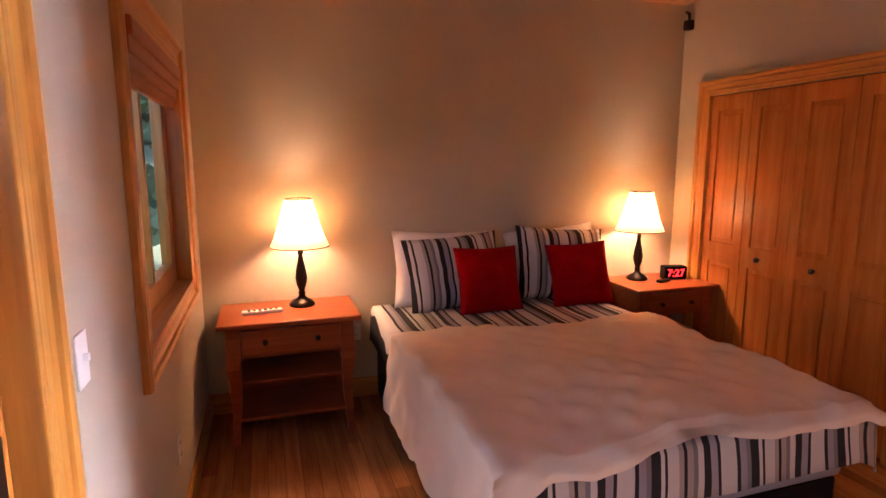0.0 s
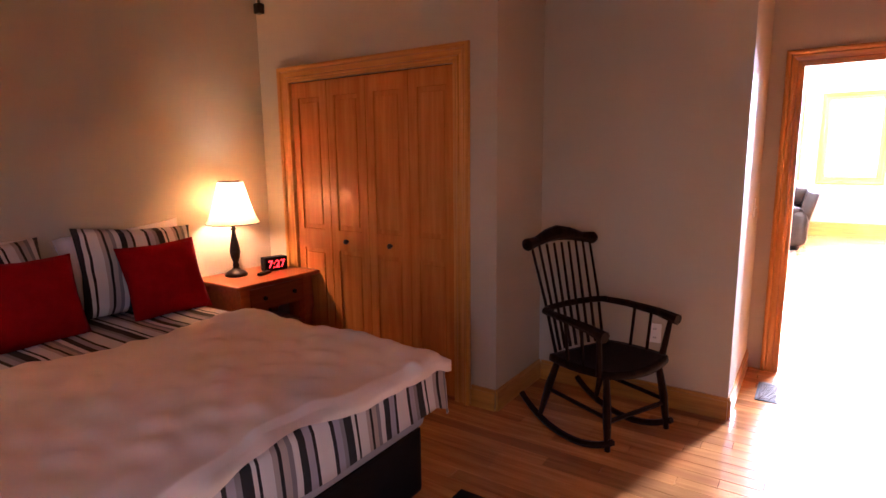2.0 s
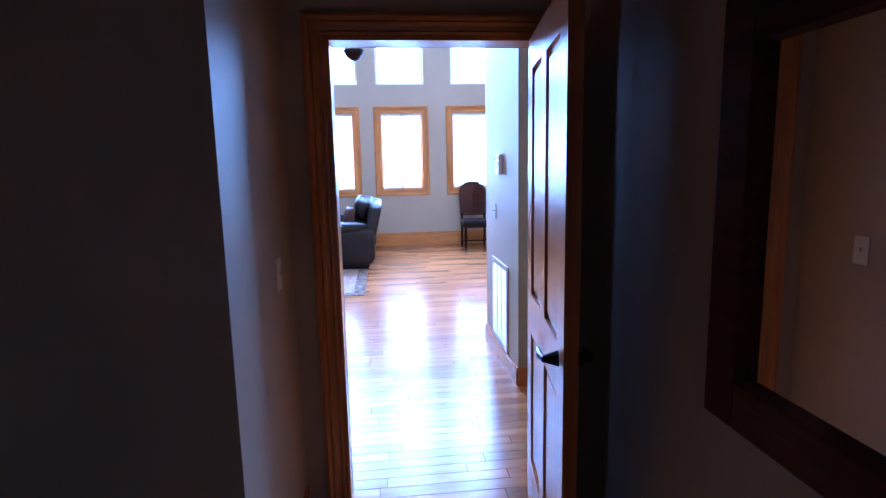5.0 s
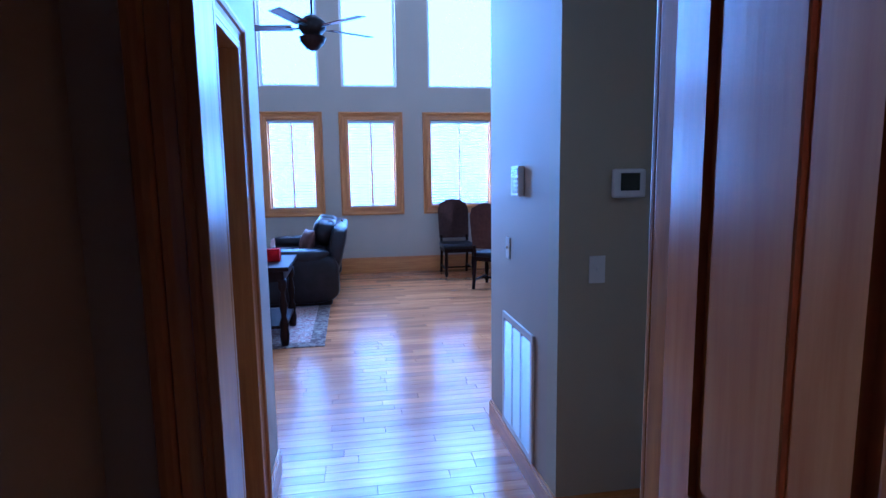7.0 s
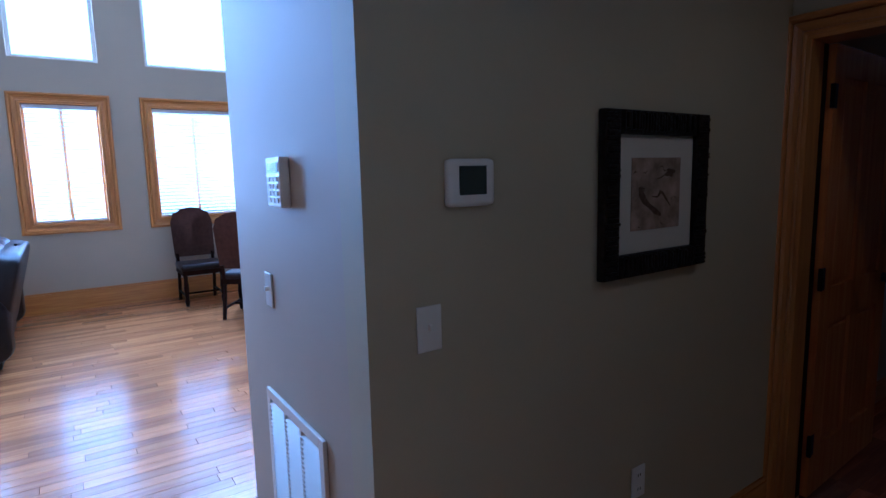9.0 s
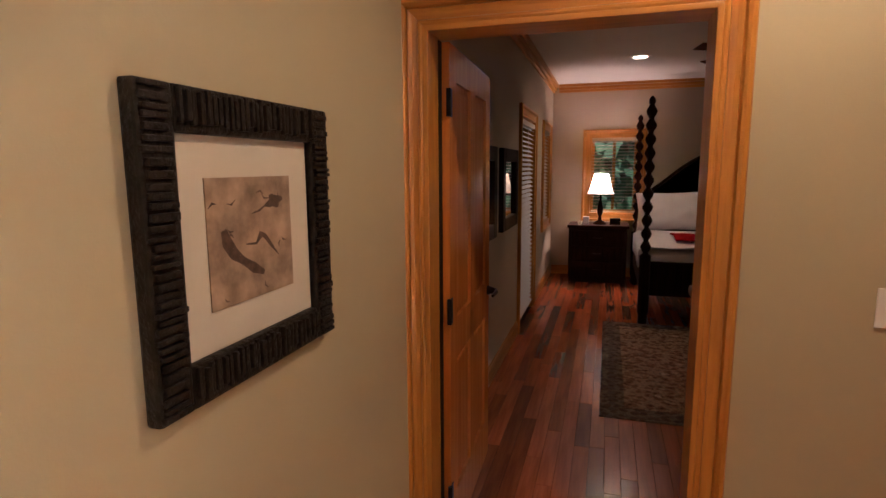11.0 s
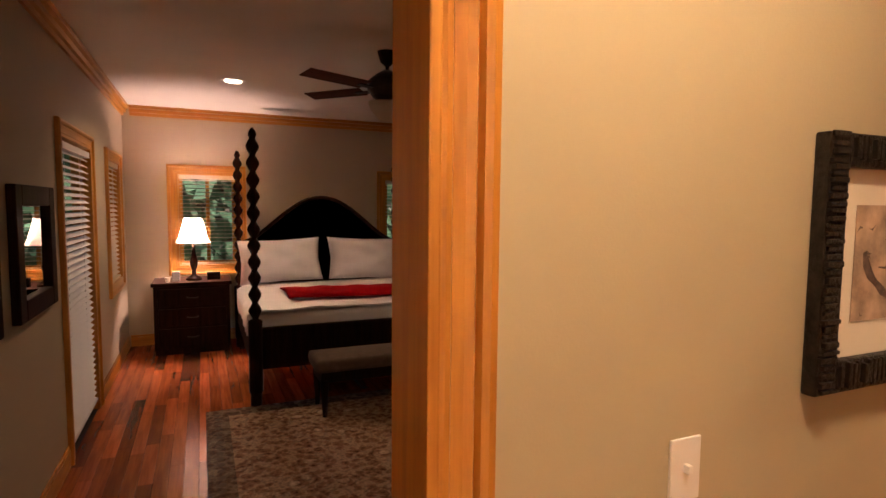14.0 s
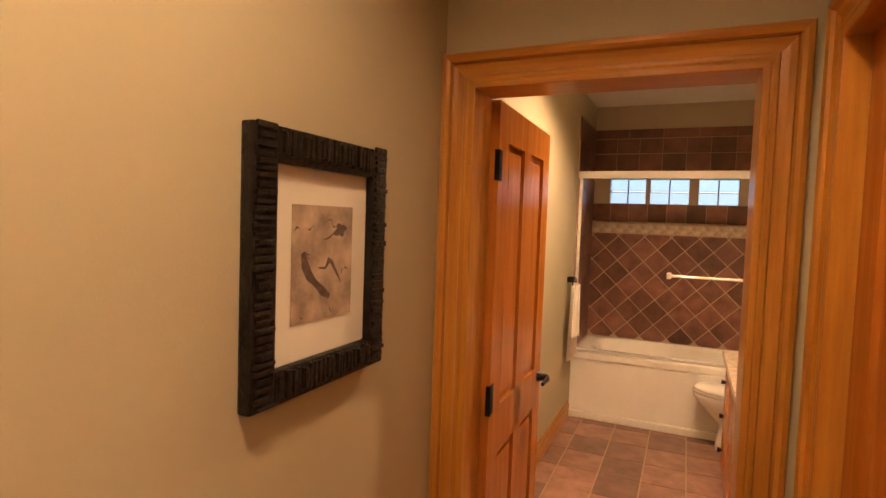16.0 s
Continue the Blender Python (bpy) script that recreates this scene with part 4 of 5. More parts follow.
def fill_print(t, w, h):
    part("mat_board", B(-w / 2, -0.012, -h / 2, w / 2, -0.004, h / 2), MATB, t, "cream mat board")
    pw, phh = w * 0.64, h * 0.62
    pr = part("print", B(-pw / 2, -0.0145, -phh / 2, pw / 2, -0.0125, phh / 2), PRINT, t, "sepia botanical print")

    def blot(pts, widths, lift=0.0):
        """A flat brush mark along the points."""
        bm = bmesh.new()
        n = len(pts)
        rows = []
        for k, (x, z) in enumerate(pts):
            a, b = pts[max(k - 1, 0)], pts[min(k + 1, n - 1)]
            d = Vector((b[0] - a[0], b[1] - a[1])).normalized()
            rows.append([bm.verts.new(((x - e * d.y * widths[k]) * pw, -0.0149 - lift, (z + e * d.x * widths[k]) * phh)) for e in (-1, 1)])
        for p, q in zip(rows, rows[1:]):
            bm.faces.new((p[0], p[1], q[1], q[0]))
        bm.normal_update()
        for f in bm.faces:
            if f.normal.y > 0:
                f.normal_flip()
        part("brush_stroke", bm, INK, pr)

    # a leaf stem, a bent pod and a star-shaped flower
    blot(((-0.34, 0.10), (-0.31, 0.0), (-0.24, -0.10), (-0.14, -0.17), (-0.02, -0.25), (0.10, -0.31)), (0.03, 0.055, 0.05, 0.03, 0.045, 0.02))
    blot(((-0.10, -0.04), (0.02, -0.05), (0.08, 0.02), (0.13, 0.0), (0.20, -0.08), (0.30, -0.19)), (0.006, 0.012, 0.03, 0.022, 0.018, 0.004))
    blot(((-0.02, 0.20), (0.08, 0.22), (0.18, 0.27)), (0.004, 0.010, 0.004))
    for a, k in ((0.2, 1.0), (1.1, 0.6), (2.3, 0.8), (3.6, 1.1), (4.4, 0.7), (5.3, 0.9)):
        cx, cz = 0.27, 0.29
        blot(((cx, cz), (cx + 0.06 * k * math.cos(a), cz + 0.05 * k * math.sin(a)), (cx + 0.12 * k * math.cos(a), cz + 0.07 * k * math.sin(a))), (0.03, 0.035, 0.012), 0.00008 * a + 0.0001)
    rnd = random.Random(3)
    for k in range(12):
        x, z, a = rnd.uniform(-0.42, 0.36), rnd.uniform(-0.44, 0.42), rnd.uniform(0, 6.28)
        e = rnd.uniform(0.04, 0.11)
        blot(((x, z), (x + e * 0.5 * math.cos(a), z + e * 0.5 * math.sin(a)), (x + e * math.cos(a + 0.5), z + e * math.sin(a + 0.5))), (0.002, rnd.uniform(0.004, 0.012), 0.002))
    gl = part("glass", B(-w / 2, -0.018, -h / 2, w / 2, -0.016, h / 2), GLASS, t)
    gl.visible_shadow = False


framed("wall_mirror", "large wall mirror in a dark walnut frame", "mirror", pose(3.90, 0.70, 1.405, 0, 0, 180), 0.96, 0.92, 0.105, 0.045, WALNUT, fill_mirror)
mt = thing("floor_mat", pose(2.44, 2.22, 0, 0, 0, 0), "small black-bordered cream floor mat on the planks", "mat")
part("border", B(0, 0, 0.0005, 0.75, 0.55, 0.008, 0.002), BLACK, mt)
part("field", B(0.06, 0.06, 0.004, 0.69, 0.49, 0.0095), RUG2, mt)


# ---- plates, vents and controls ----
def plate(name, m, label, cat, w=0.072, h=0.117, toggle=True, outlet=False):
    t = thing(name, m, label, cat)
    part("plate", B(-w / 2, -0.006, -h / 2, w / 2, -0.0005, h / 2, 0.003), PLASTIC, t)
    if toggle:
        part("toggle", B(-0.005, -0.018, -0.004, 0.005, -0.005, 0.012, 0.002), PLASTIC, t)
    if outlet:
        for z in (-0.026, 0.026):
            so = part("socket", B(-0.016, -0.008, z - 0.015, 0.016, -0.005, z + 0.015, 0.003), PLASTIC, t)
            for x in (-0.006, 0.006):
                part("slot", B(x - 0.0015, -0.0088, z - 0.004, x + 0.0015, -0.0078, z + 0.006), LCD, so)
    return t


SW, OU = "white toggle light switch on the wall", "white double electrical outlet on the wall"
plate("light_switch", pose(6.76, 0.43, 1.145, 0, 0, -90), SW, "light switch")
plate("light_switch", pose(5.305, -1.38, 1.175, 0, 0, 180), SW, "light switch")
plate("light_switch", pose(7.50, 0.60, 1.15, 0, 0, 180), SW, "light switch")
plate("light_switch", pose(5.22, 1.87, 1.15), SW, "light switch")
plate("light_switch", pose(0.58, 2.74, 1.15, 0, 0, 90), SW, "light switch")
plate("outlet", pose(6.76, -0.43, 0.43, 0, 0, -90), OU, "outlet", toggle=False, outlet=True)
plate("outlet", pose(4.58, 2.28, 0.44, 0, 0, -90), OU, "outlet", toggle=False, outlet=True)
plate("outlet", pose(1.49, 4.97, 0.45), OU, "outlet", toggle=False, outlet=True)
plate("outlet", pose(0.58, 3.78, 0.40, 0, 0, 90), OU, "outlet", toggle=False, outlet=True)

th = thing("thermostat", pose(6.76, 0.305, 1.505, 0, 0, -90), "white wall thermostat with a grey screen", "thermostat")
part("body", B(-0.073, -0.030, -0.060, 0.073, -0.001, 0.060, 0.014), PLASTIC, th, "", True)
part("screen", B(-0.042, -0.0325, -0.030, 0.042, -0.029, 0.042), LCD, th, "grey liquid crystal screen")
kp = thing("alarm_keypad", pose(7.29, 0.60, 1.515, 0, 0, 180), "white alarm keypad with rows of buttons", "keypad")
part("body", B(-0.065, -0.032, -0.075, 0.065, -0.001, 0.075, 0.006), PLASTIC, kp)
part("screen", B(-0.05, -0.034, 0.03, 0.05, -0.031, 0.06), LCD, kp)
for r in range(4):
    for c in range(3):
        part("button", B(-0.045 + 0.033 * c, -0.036, -0.06 + 0.021 * r, -0.02 + 0.033 * c, -0.031, -0.046 + 0.021 * r), WHITE, kp)
vt = thing("return_air_grille", pose(7.315, 0.60, 0.13, 0, 0, 180), "large white return air grille low on the wall", "air grille")
for x0, z0, x1, z1 in ((-0.265, 0, -0.23, 0.65), (0.23, 0, 0.265, 0.65), (-0.23, 0, 0.23, 0.035), (-0.23, 0.615, 0.23, 0.65), (-0.085, 0.035, -0.065, 0.615), (0.065, 0.035, 0.085, 0.615)):
    part("frame", B(x0, -0.014, z0, x1, -0.001, z1, 0.003), PLASTIC, vt)
sl = None
for k in range(36):
    if sl is None:
        ob = part("slat", B(-0.232, -0.007, -0.0012, 0.232, 0.007, 0.0012), PLASTIC, vt)
        sl = ob.data
    else:
        ob = new("slat", sl)
        ob.parent = vt
    ob.matrix_local = pose(0, -0.009, 0.045 + 0.0158 * k, 40, 0, 0)
rg = thing("floor_register", pose(5.12, 1.70, 0.0005), "light metal floor register set in the planks", "floor vent")
part("frame", B(-0.16, -0.065, 0, 0.16, 0.065, 0.005, 0.002), BRONZE, rg)
for k in range(14):
    part("slat", B(-0.145 + 0.021 * k, -0.05, 0.003, -0.133 + 0.021 * k, 0.05, 0.008), TAUPE, rg)
framed("picture", "botanical print in a carved black frame", "picture", pose(6.76, -0.475, 1.447, 0, 0, -90), 0.56, 0.53, 0.075, 0.03, FRAMEB, fill_print)
framed("picture", "botanical print in a carved black frame", "picture", pose(4.772, -1.38, 1.53, 0, 0, 180), 0.455, 0.515, 0.066, 0.03, FRAMEB, fill_print)
for x, y, z, e in DOWN:
    # the third fitting is added fill; the fourth glows though its fixture is off
    t = thing("ceiling_light", pose(x, y, z), "round recessed ceiling downlight, switched on; third and fourth are added fill", "ceiling light", "downlights")
    ring = lathe(((0.075, 0.012), (0.105, 0.012), (0.10, 0.004), (0.078, 0.004)), 24)
    part("ring", ring, PLASTIC, t, "white trim ring")
    part("diffuser", lathe(((0.072, 0.0005), (0.072, 0.0035)), 24), GLOW, t)


# ---- living room ----
def ceiling_fan(x, y, z_top, z_hub, label, turn, lit=False):
    t = thing("ceiling_fan", pose(x, y, 0, 0, 0, turn), label, "ceiling fan")
    part("canopy", lathe(((0.02, z_top - 0.10), (0.05, z_top - 0.07), (0.07, z_top - 0.001)), 18), DARKW, t, "", True)
    part("rod", tube(((0, 0, z_hub + 0.1), (0, 0, z_top - 0.05)), 0.013), DARKW, t)
    part("motor", lathe(((0.05, z_hub - 0.09), (0.10, z_hub - 0.06), (0.14, z_hub - 0.01), (0.14, z_hub + 0.05), (0.08, z_hub + 0.10), (0.03, z_hub + 0.13)), 24), BRONZE, t, "", True)
    bowl = part("bowl", lathe(((0.012, z_hub - 0.23), (0.06, z_hub - 0.21), (0.115, z_hub - 0.15), (0.135, z_hub - 0.095)), 24), SHADEW if lit else DARKW, t, "frosted glass bowl" if lit else "", True)
    for k in range(5):
        a = k * 72
        bl = part("blade", B(0.20, -0.065, -0.004, 0.68, 0.065, 0.004, 0.003), WALNUT, t)
        bl.matrix_local = pose(0, 0, z_hub, 0, 0, a) @ pose(0, 0, 0, 10, 0, 0)
        part("bracket", B(0.10, -0.02, -0.012, 0.26, 0.02, -0.004, 0.002), BRONZE, bl)
    return t


ceiling_fan(10.6, 1.77, HG, 3.06, "dark ceiling fan on a long rod, at rest", 10)
lr = thing("area_rug", pose(9.65, 1.73, 0), "patterned cream and rust rug on the oak floor", "rug")
part("border", B(0, 0, 0.001, 3.2, 2.4, 0.010, 0.002), RUGB, lr)
part("field", B(0.14, 0.14, 0.006, 3.06, 2.26, 0.0115), RUG2, lr)


def stuffed(w, d, h, e=0.35, crease=0.0):
    """A stuffed leather shape: a rounded block, w along x, d along y, h high, standing on z = 0, with slack folds."""
    bm = bmesh.new()
    nu, nv = 28, 16
    rows = []
    for j in range(nv + 1):
        v = -math.pi / 2 + math.pi * j / nv
        cv, sv = math.cos(v), math.sin(v)
        row = []
        for i in range(nu):
            u = 2 * math.pi * i / nu
            x = math.copysign(abs(math.cos(u)) ** e, math.cos(u)) * max(cv, 0.001) ** e
            y = math.copysign(abs(math.sin(u)) ** e, math.sin(u)) * max(cv, 0.001) ** e
            z = math.copysign(abs(sv) ** e, sv)
            k = 1 + crease * noise.noise((x * 2 + w * 5, y * 3, z * 2 + h))
            row.append(bm.verts.new((x * w / 2 * k, y * d / 2 * k, h / 2 + z * h / 2 * k)))
        rows.append(row)
    for a, b in zip(rows, rows[1:]):
        for i in range(nu):
            bm.faces.new((a[i], a[(i + 1) % nu], b[(i + 1) % nu], b[i]))
    bmesh.ops.remove_doubles(bm, verts=bm.verts[:], dist=1e-4)
    return bm


sf = thing("leather_sofa", pose(12.15, 2.12, 0.012, 0, 0, -90), "dark brown leather reclining sofa with stuffed cushions", "sofa")
part("body", B(-0.45, -0.88, 0.0, 0.42, 0.88, 0.40, 0.04), LEATHER, sf, "", True)
for s_ in (-1, 1):
    arm = part("arm", stuffed(1.02, 0.30, 0.60, 0.42, 0.04), LEATHER, sf, "padded rolled arm", True)
    arm.location = (0.0, s_ * 0.80, 0.03)
    part("arm_pad", stuffed(0.90, 0.32, 0.16, 0.55, 0.06), LEATHER, arm, "", True).location = (-0.04, 0, 0.50)
    part("seat_cushion", stuffed(0.76, 0.63, 0.22, 0.4, 0.05), LEATHER, sf, "", True).location = (-0.16, s_ * 0.325, 0.34)
    for z, dx, h in ((0.46, 0.20, 0.28), (0.68, 0.29, 0.34)):
        part("back_cushion", stuffed(0.30, 0.66, h, 0.55, 0.10), LEATHER, sf, "", True).matrix_local = pose(dx, s_ * 0.33, z, 0, 16, 0)
part("back", stuffed(0.20, 1.72, 0.90, 0.3, 0.03), LEATHER, sf, "", True).matrix_local = pose(0.33, 0, 0.08, 0, 14, 0)
sc = pillow("throw_pillow", "dark patterned cushion leaning in the sofa corner", 0.42, 0.40, 0.14, UPHOL, pose(11.62, 2.05, 0.52, -14, 0, 200), "cushion")
et = thing("end_table", pose(10.08, 2.36, 0.012), "dark wooden end table with turned legs and a shelf", "end table")
part("top", B(-0.42, -0.34, 0.70, 0.42, 0.34, 0.74, 0.008), DARKW, et)
part("apron", B(-0.37, -0.29, 0.60, 0.37, 0.29, 0.70), DARKW, et)
part("shelf", B(-0.37, -0.29, 0.16, 0.37, 0.29, 0.19, 0.004), DARKW, et)
for x in (-0.35, 0.35):
    for y in (-0.27, 0.27):
        part("leg", lathe(((0.035, 0), (0.045, 0.10), (0.035, 0.16), (0.045, 0.2), (0.022, 0.27), (0.038, 0.38), (0.02, 0.5), (0.04, 0.54), (0.04, 0.62)), 14, None, (x, y, 0)), DARKW, et, "", True)
tb = thing("tissue_box", pose(10.1, 2.20, 0.752), "red tissue box with a white tissue standing out", "tissue box")
part("box", B(-0.06, -0.06, 0, 0.06, 0.06, 0.12, 0.004), RED, tb)
part("tissue", sheet(lambda u, v: ((u - 0.5) * 0.07 * (1 + v), 0.02 * math.sin(u * 7 + v * 3), 0.115 + 0.09 * v + 0.02 * math.sin(u * 5)), 10, 6, 0.001), LINEN, tb)


def dining_chair(m, label):
    t = thing("dining_chair", m, label, "chair", "dining chairs")
    part("seat", B(-0.25, -0.25, 0.43, 0.25, 0.24, 0.51, 0.03), LEATHER, t, "dark leather seat", True)
    part("seat_frame", B(-0.24, -0.24, 0.38, 0.24, 0.24, 0.44, 0.005), DARKW, t)
    bm = bmesh.new()
    prof = [(-0.24, 0.0), (0.24, 0.0), (0.25, 0.45), (0.21, 0.56), (0.10, 0.62), (0, 0.635), (-0.10, 0.62), (-0.21, 0.56), (-0.25, 0.45)]
    f = [bm.verts.new((x, 0, z)) for x, z in prof]
    bm.faces.new(f)
    bmesh.ops.solidify(bm, geom=bm.faces[:], thickness=0.06)
    b = part("backrest", bm, UPHOL, t, "brown upholstered arched back")
    b.matrix_local = pose(0, 0.25, 0.56, -10, 0, 0)
    for x in (-0.21, 0.21):
        part("leg", lathe(((0.018, 0), (0.028, 0.06), (0.02, 0.10), (0.03, 0.22), (0.022, 0.34), (0.028, 0.40)), 12, None, (x, -0.21, 0)), DARKW, t, "", True)
        part("leg", tube(((x, 0.30, 0), (x, 0.22, 0.4), (x, 0.26, 0.6)), 0.022, 6), DARKW, t)
        part("stretcher", tube(((x, -0.21, 0.12), (x, 0.27, 0.12)), 0.014, 6), DARKW, t)
    part("stretcher", tube(((-0.21, 0.0, 0.12), (0.21, 0.0, 0.12)), 0.014, 6), DARKW, t)
    return t


dining_chair(pose(13.05, -0.18, 0, 0, 0, -90), "dark dining chair with an arched upholstered back by the window")
dining_chair(pose(12.0, -0.52, 0, 0, 0, 55), "dark dining chair with a leather seat beside the table")
dt = thing("dining_table", pose(12.35, -1.40, 0), "dark wooden dining table with turned legs", "table")
part("tabletop", B(-0.6, -0.75, 0.71, 0.6, 0.75, 0.755, 0.008), DARKW, dt)
part("apron", B(-0.5, -0.65, 0.62, 0.5, 0.65, 0.71), DARKW, dt)
for x in (-0.48, 0.48):
    for y in (-0.62, 0.62):
        part("leg", lathe(((0.04, 0), (0.05, 0.1), (0.03, 0.2), (0.05, 0.4), (0.045, 0.65)), 12, None, (x, y, 0)), DARKW, dt, "", True)
bs = thing("bar_stool", pose(9.62, -0.18, 0), "dark wooden bar stool standing by the wall end", "stool")
part("seat", lathe(((0.19, 0.72), (0.20, 0.74), (0.19, 0.77)), 20), DARKW, bs)
for k in range(4):
    a = math.pi / 4 + k * math.pi / 2
    part("leg", tube(((0.24 * math.cos(a), 0.24 * math.sin(a), 0), (0.13 * math.cos(a), 0.13 * math.sin(a), 0.72)), 0.018), DARKW, bs)
for z, r in ((0.22, 0.205), (0.42, 0.17)):
    part("foot_ring", tube([(r * math.cos(a * math.pi / 8), r * math.sin(a * math.pi / 8), z) for a in range(17)], 0.01, 6), DARKW, bs)


# ---- master bedroom ----
mb = thing("four_poster_bed", pose(3.84, -7.36, 0), "dark four-poster bed with barley-twist posts and arched headboard", "bed")


def twist_post(h):
    bm = bmesh.new()
    seg, rows = 14, int(h / 0.02)
    rings = []
    for k in range(rows + 1):
        z = h * k / rows
        plain_part = z < 0.72
        ring = []
        for a in range(seg):
            th_ = 2 * math.pi * a / seg
            r = (0.055 if z > 0.1 else 0.045) if plain_part else 0.036 + 0.010 * math.cos(2 * (th_ - z * 24)) + 0.006 * math.cos(z * 48)
            if z > h - 0.06:
                r = 0.038 * math.sqrt(max(0.02, (h - z) / 0.06))
            ring.append(bm.verts.new((r * math.cos(th_), r * math.sin(th_), z)))
        rings.append(ring)
    for a, b in zip(rings, rings[1:]):
        for k in range(seg):
            bm.faces.new((a[k], a[(k + 1) % seg], b[(k + 1) % seg], b[k]))
    bm.faces.new(rings[0][::-1])
    bm.faces.new(rings[-1])
    return bm


for x in (0, 1.87):
    for y in (0, 2.05):
        part("post", twist_post(2.24), DARKW, mb, "barley-twist bed post", True).location = (x, y, 0)
bm = bmesh.new()
prof = [(0.03, 0.3), (1.84, 0.3), (1.84, 1.2)]
for k in range(25):
    q = k / 24
    x = 1.84 - 1.81 * q
    prof.append((x, 1.2 + 0.53 * max(0, math.sin(math.pi * q)) ** 1.5))
prof.append((0.03, 1.2))
vs = [bm.verts.new((x, 0, z)) for x, z in prof]
bmesh.ops.remove_doubles(bm, verts=vs, dist=1e-3)
bm.faces.new([v for v in bm.verts])
bmesh.ops.solidify(bm, geom=bm.faces[:], thickness=0.05)
part("headboard", bm, DARKW, mb, "arched dark panelled headboard")
part("arch_moulding", tube([(x, 0.03, z) for x, z in prof[3:28]], 0.022, 8), DARKW, mb)
part("footboard", B(0.05, 2.02, 0.30, 1.82, 2.08, 0.64, 0.01), DARKW, mb)
for x in (0.0, 1.87):
    part("side_rail", B(x - 0.025, 0.05, 0.28, x + 0.025, 2.0, 0.50, 0.006), DARKW, mb)
part("mattress", B(0.03, 0.05, 0.40, 1.84, 2.0, 0.74, 0.05), LINEN, mb, "white mattress", True)


def m_cover(u, v):
    x, y = -0.16 + 2.2 * u, 0.5 + 1.52 * v
    z = 0.765 + 0.012 * noise.noise((x * 4, y * 4, 2))
    px = min(max(x, -0.01), 1.88)
    drop = max(0, -0.01 - x, x - 1.88)
    return (px + (0.035 if x > 1.88 else -0.035 if x < -0.01 else 0) + 0.02 * noise.noise((y * 7, z, 0)) * (drop > 0), y, z - drop * 1.2)


ob = part("bed_cover", sheet(m_cover, 50, 40, -0.012), LINEN, None, smooth=True)
ob.matrix_world = pose(3.84, -7.36, 0)
tagged(ob, "white cotton bed cover hanging over the mattress side", "bedspread")
ob = part("throw_blanket", sheet(lambda u, v: (0.05 + 1.50 * u, 1.10 + 0.62 * v + 0.05 * math.sin(u * 5), 0.80 + 0.025 * math.sin(v * 3.1) + 0.012 * noise.noise((u * 9, v * 4, 4))), 40, 14, -0.018), REDTHROW, None, smooth=True)
ob.matrix_world = pose(3.84, -7.36, 0)
tagged(ob, "folded dark red throw blanket across the bed", "blanket")
for x in (4.28, 5.26):
    pillow("pillow", "large white pillow leaning on the headboard", 0.92, 0.52, 0.26, LINEN, pose(x, -7.10, 0.755, 20, 2 if x > 5 else -2, 0), group="master bed pillows")
bn = thing("bench", pose(4.70, -4.98, 0), "dark upholstered bench at the foot of the bed", "bench")
part("seat", B(-0.62, -0.20, 0.36, 0.62, 0.20, 0.46, 0.035), TAUPE, bn, "taupe padded seat", True)
part("apron", B(-0.58, -0.17, 0.28, 0.58, 0.17, 0.36), DARKW, bn)
for x in (-0.55, 0.55):
    for y in (-0.15, 0.15):
        part("leg", tube(((x, y, 0.01), (x, y, 0.15), (x, y, 0.30)), [0.018, 0.026, 0.034]), DARKW, bn)
mr = thing("area_rug", pose(2.9, -5.28, 0), "worn oriental rug in taupe and brown", "rug")
part("border", B(0, 0, 0.001, 3.19, 2.26, 0.010, 0.002), RUGB, mr)
part("field", B(0.16, 0.16, 0.006, 3.03, 2.10, 0.0115), RUG, mr)
for k in range(24):
    part("border_flower", lathe(((0.02, 0.010), (0.026, 0.0125), (0.012, 0.014)), 8, None, (3.11, 0.12 + 0.088 * k, 0)), TAUPE, mr)
ns = thing("nightstand", pose(5.82, -7.76, 0), "dark wooden nightstand with three drawers", "nightstand")
part("top", B(-0.02, 0, 0.75, 0.78, 0.58, 0.79, 0.006), DARKW, ns)
part("case", B(0, 0.01, 0.06, 0.76, 0.54, 0.75), DARKW, ns)
for k in range(3):
    dw = part("drawer", B(0.04, 0.54, 0.10 + 0.215 * k, 0.72, 0.555, 0.29 + 0.215 * k, 0.004), DARKW, ns)
    part("pull", tube(((0.32, 0.555, 0.2 + 0.215 * k), (0.35, 0.58, 0.19 + 0.215 * k), (0.41, 0.58, 0.19 + 0.215 * k), (0.44, 0.555, 0.2 + 0.215 * k)), 0.006, 6), BRONZE, dw)
part("plinth", B(0.01, 0.02, 0, 0.75, 0.52, 0.06), DARKW, ns)
table_lamp(6.18, -7.4, 0.79, "dark urn table lamp with a lit white shade", 1.15, (0.18, 0.09, 0.28), DARKW, "", SHADEW)
c2 = thing("alarm_clock", pose(5.98, -7.36, 0.79, 0, 0, 180), "small black alarm clock beside the lamp", "alarm clock")
part("case", B(-0.07, -0.03, 0, 0.07, 0.03, 0.09, 0.01), BLACK, c2)
c3 = thing("phone", pose(6.36, -7.34, 0.79, 0, 0, 180), "small grey phone standing on the nightstand", "phone")
part("body", B(-0.04, -0.03, 0, 0.04, 0.03, 0.11, 0.01), GREYCLOTH, c3)
c4 = thing("cup", pose(6.44, -7.28, 0.79), "small white cup on the nightstand", "cup")
part("cup", lathe(((0.02, 0), (0.03, 0.05), (0.026, 0.05), (0.016, 0.006)), 14), PORCELAIN, c4)
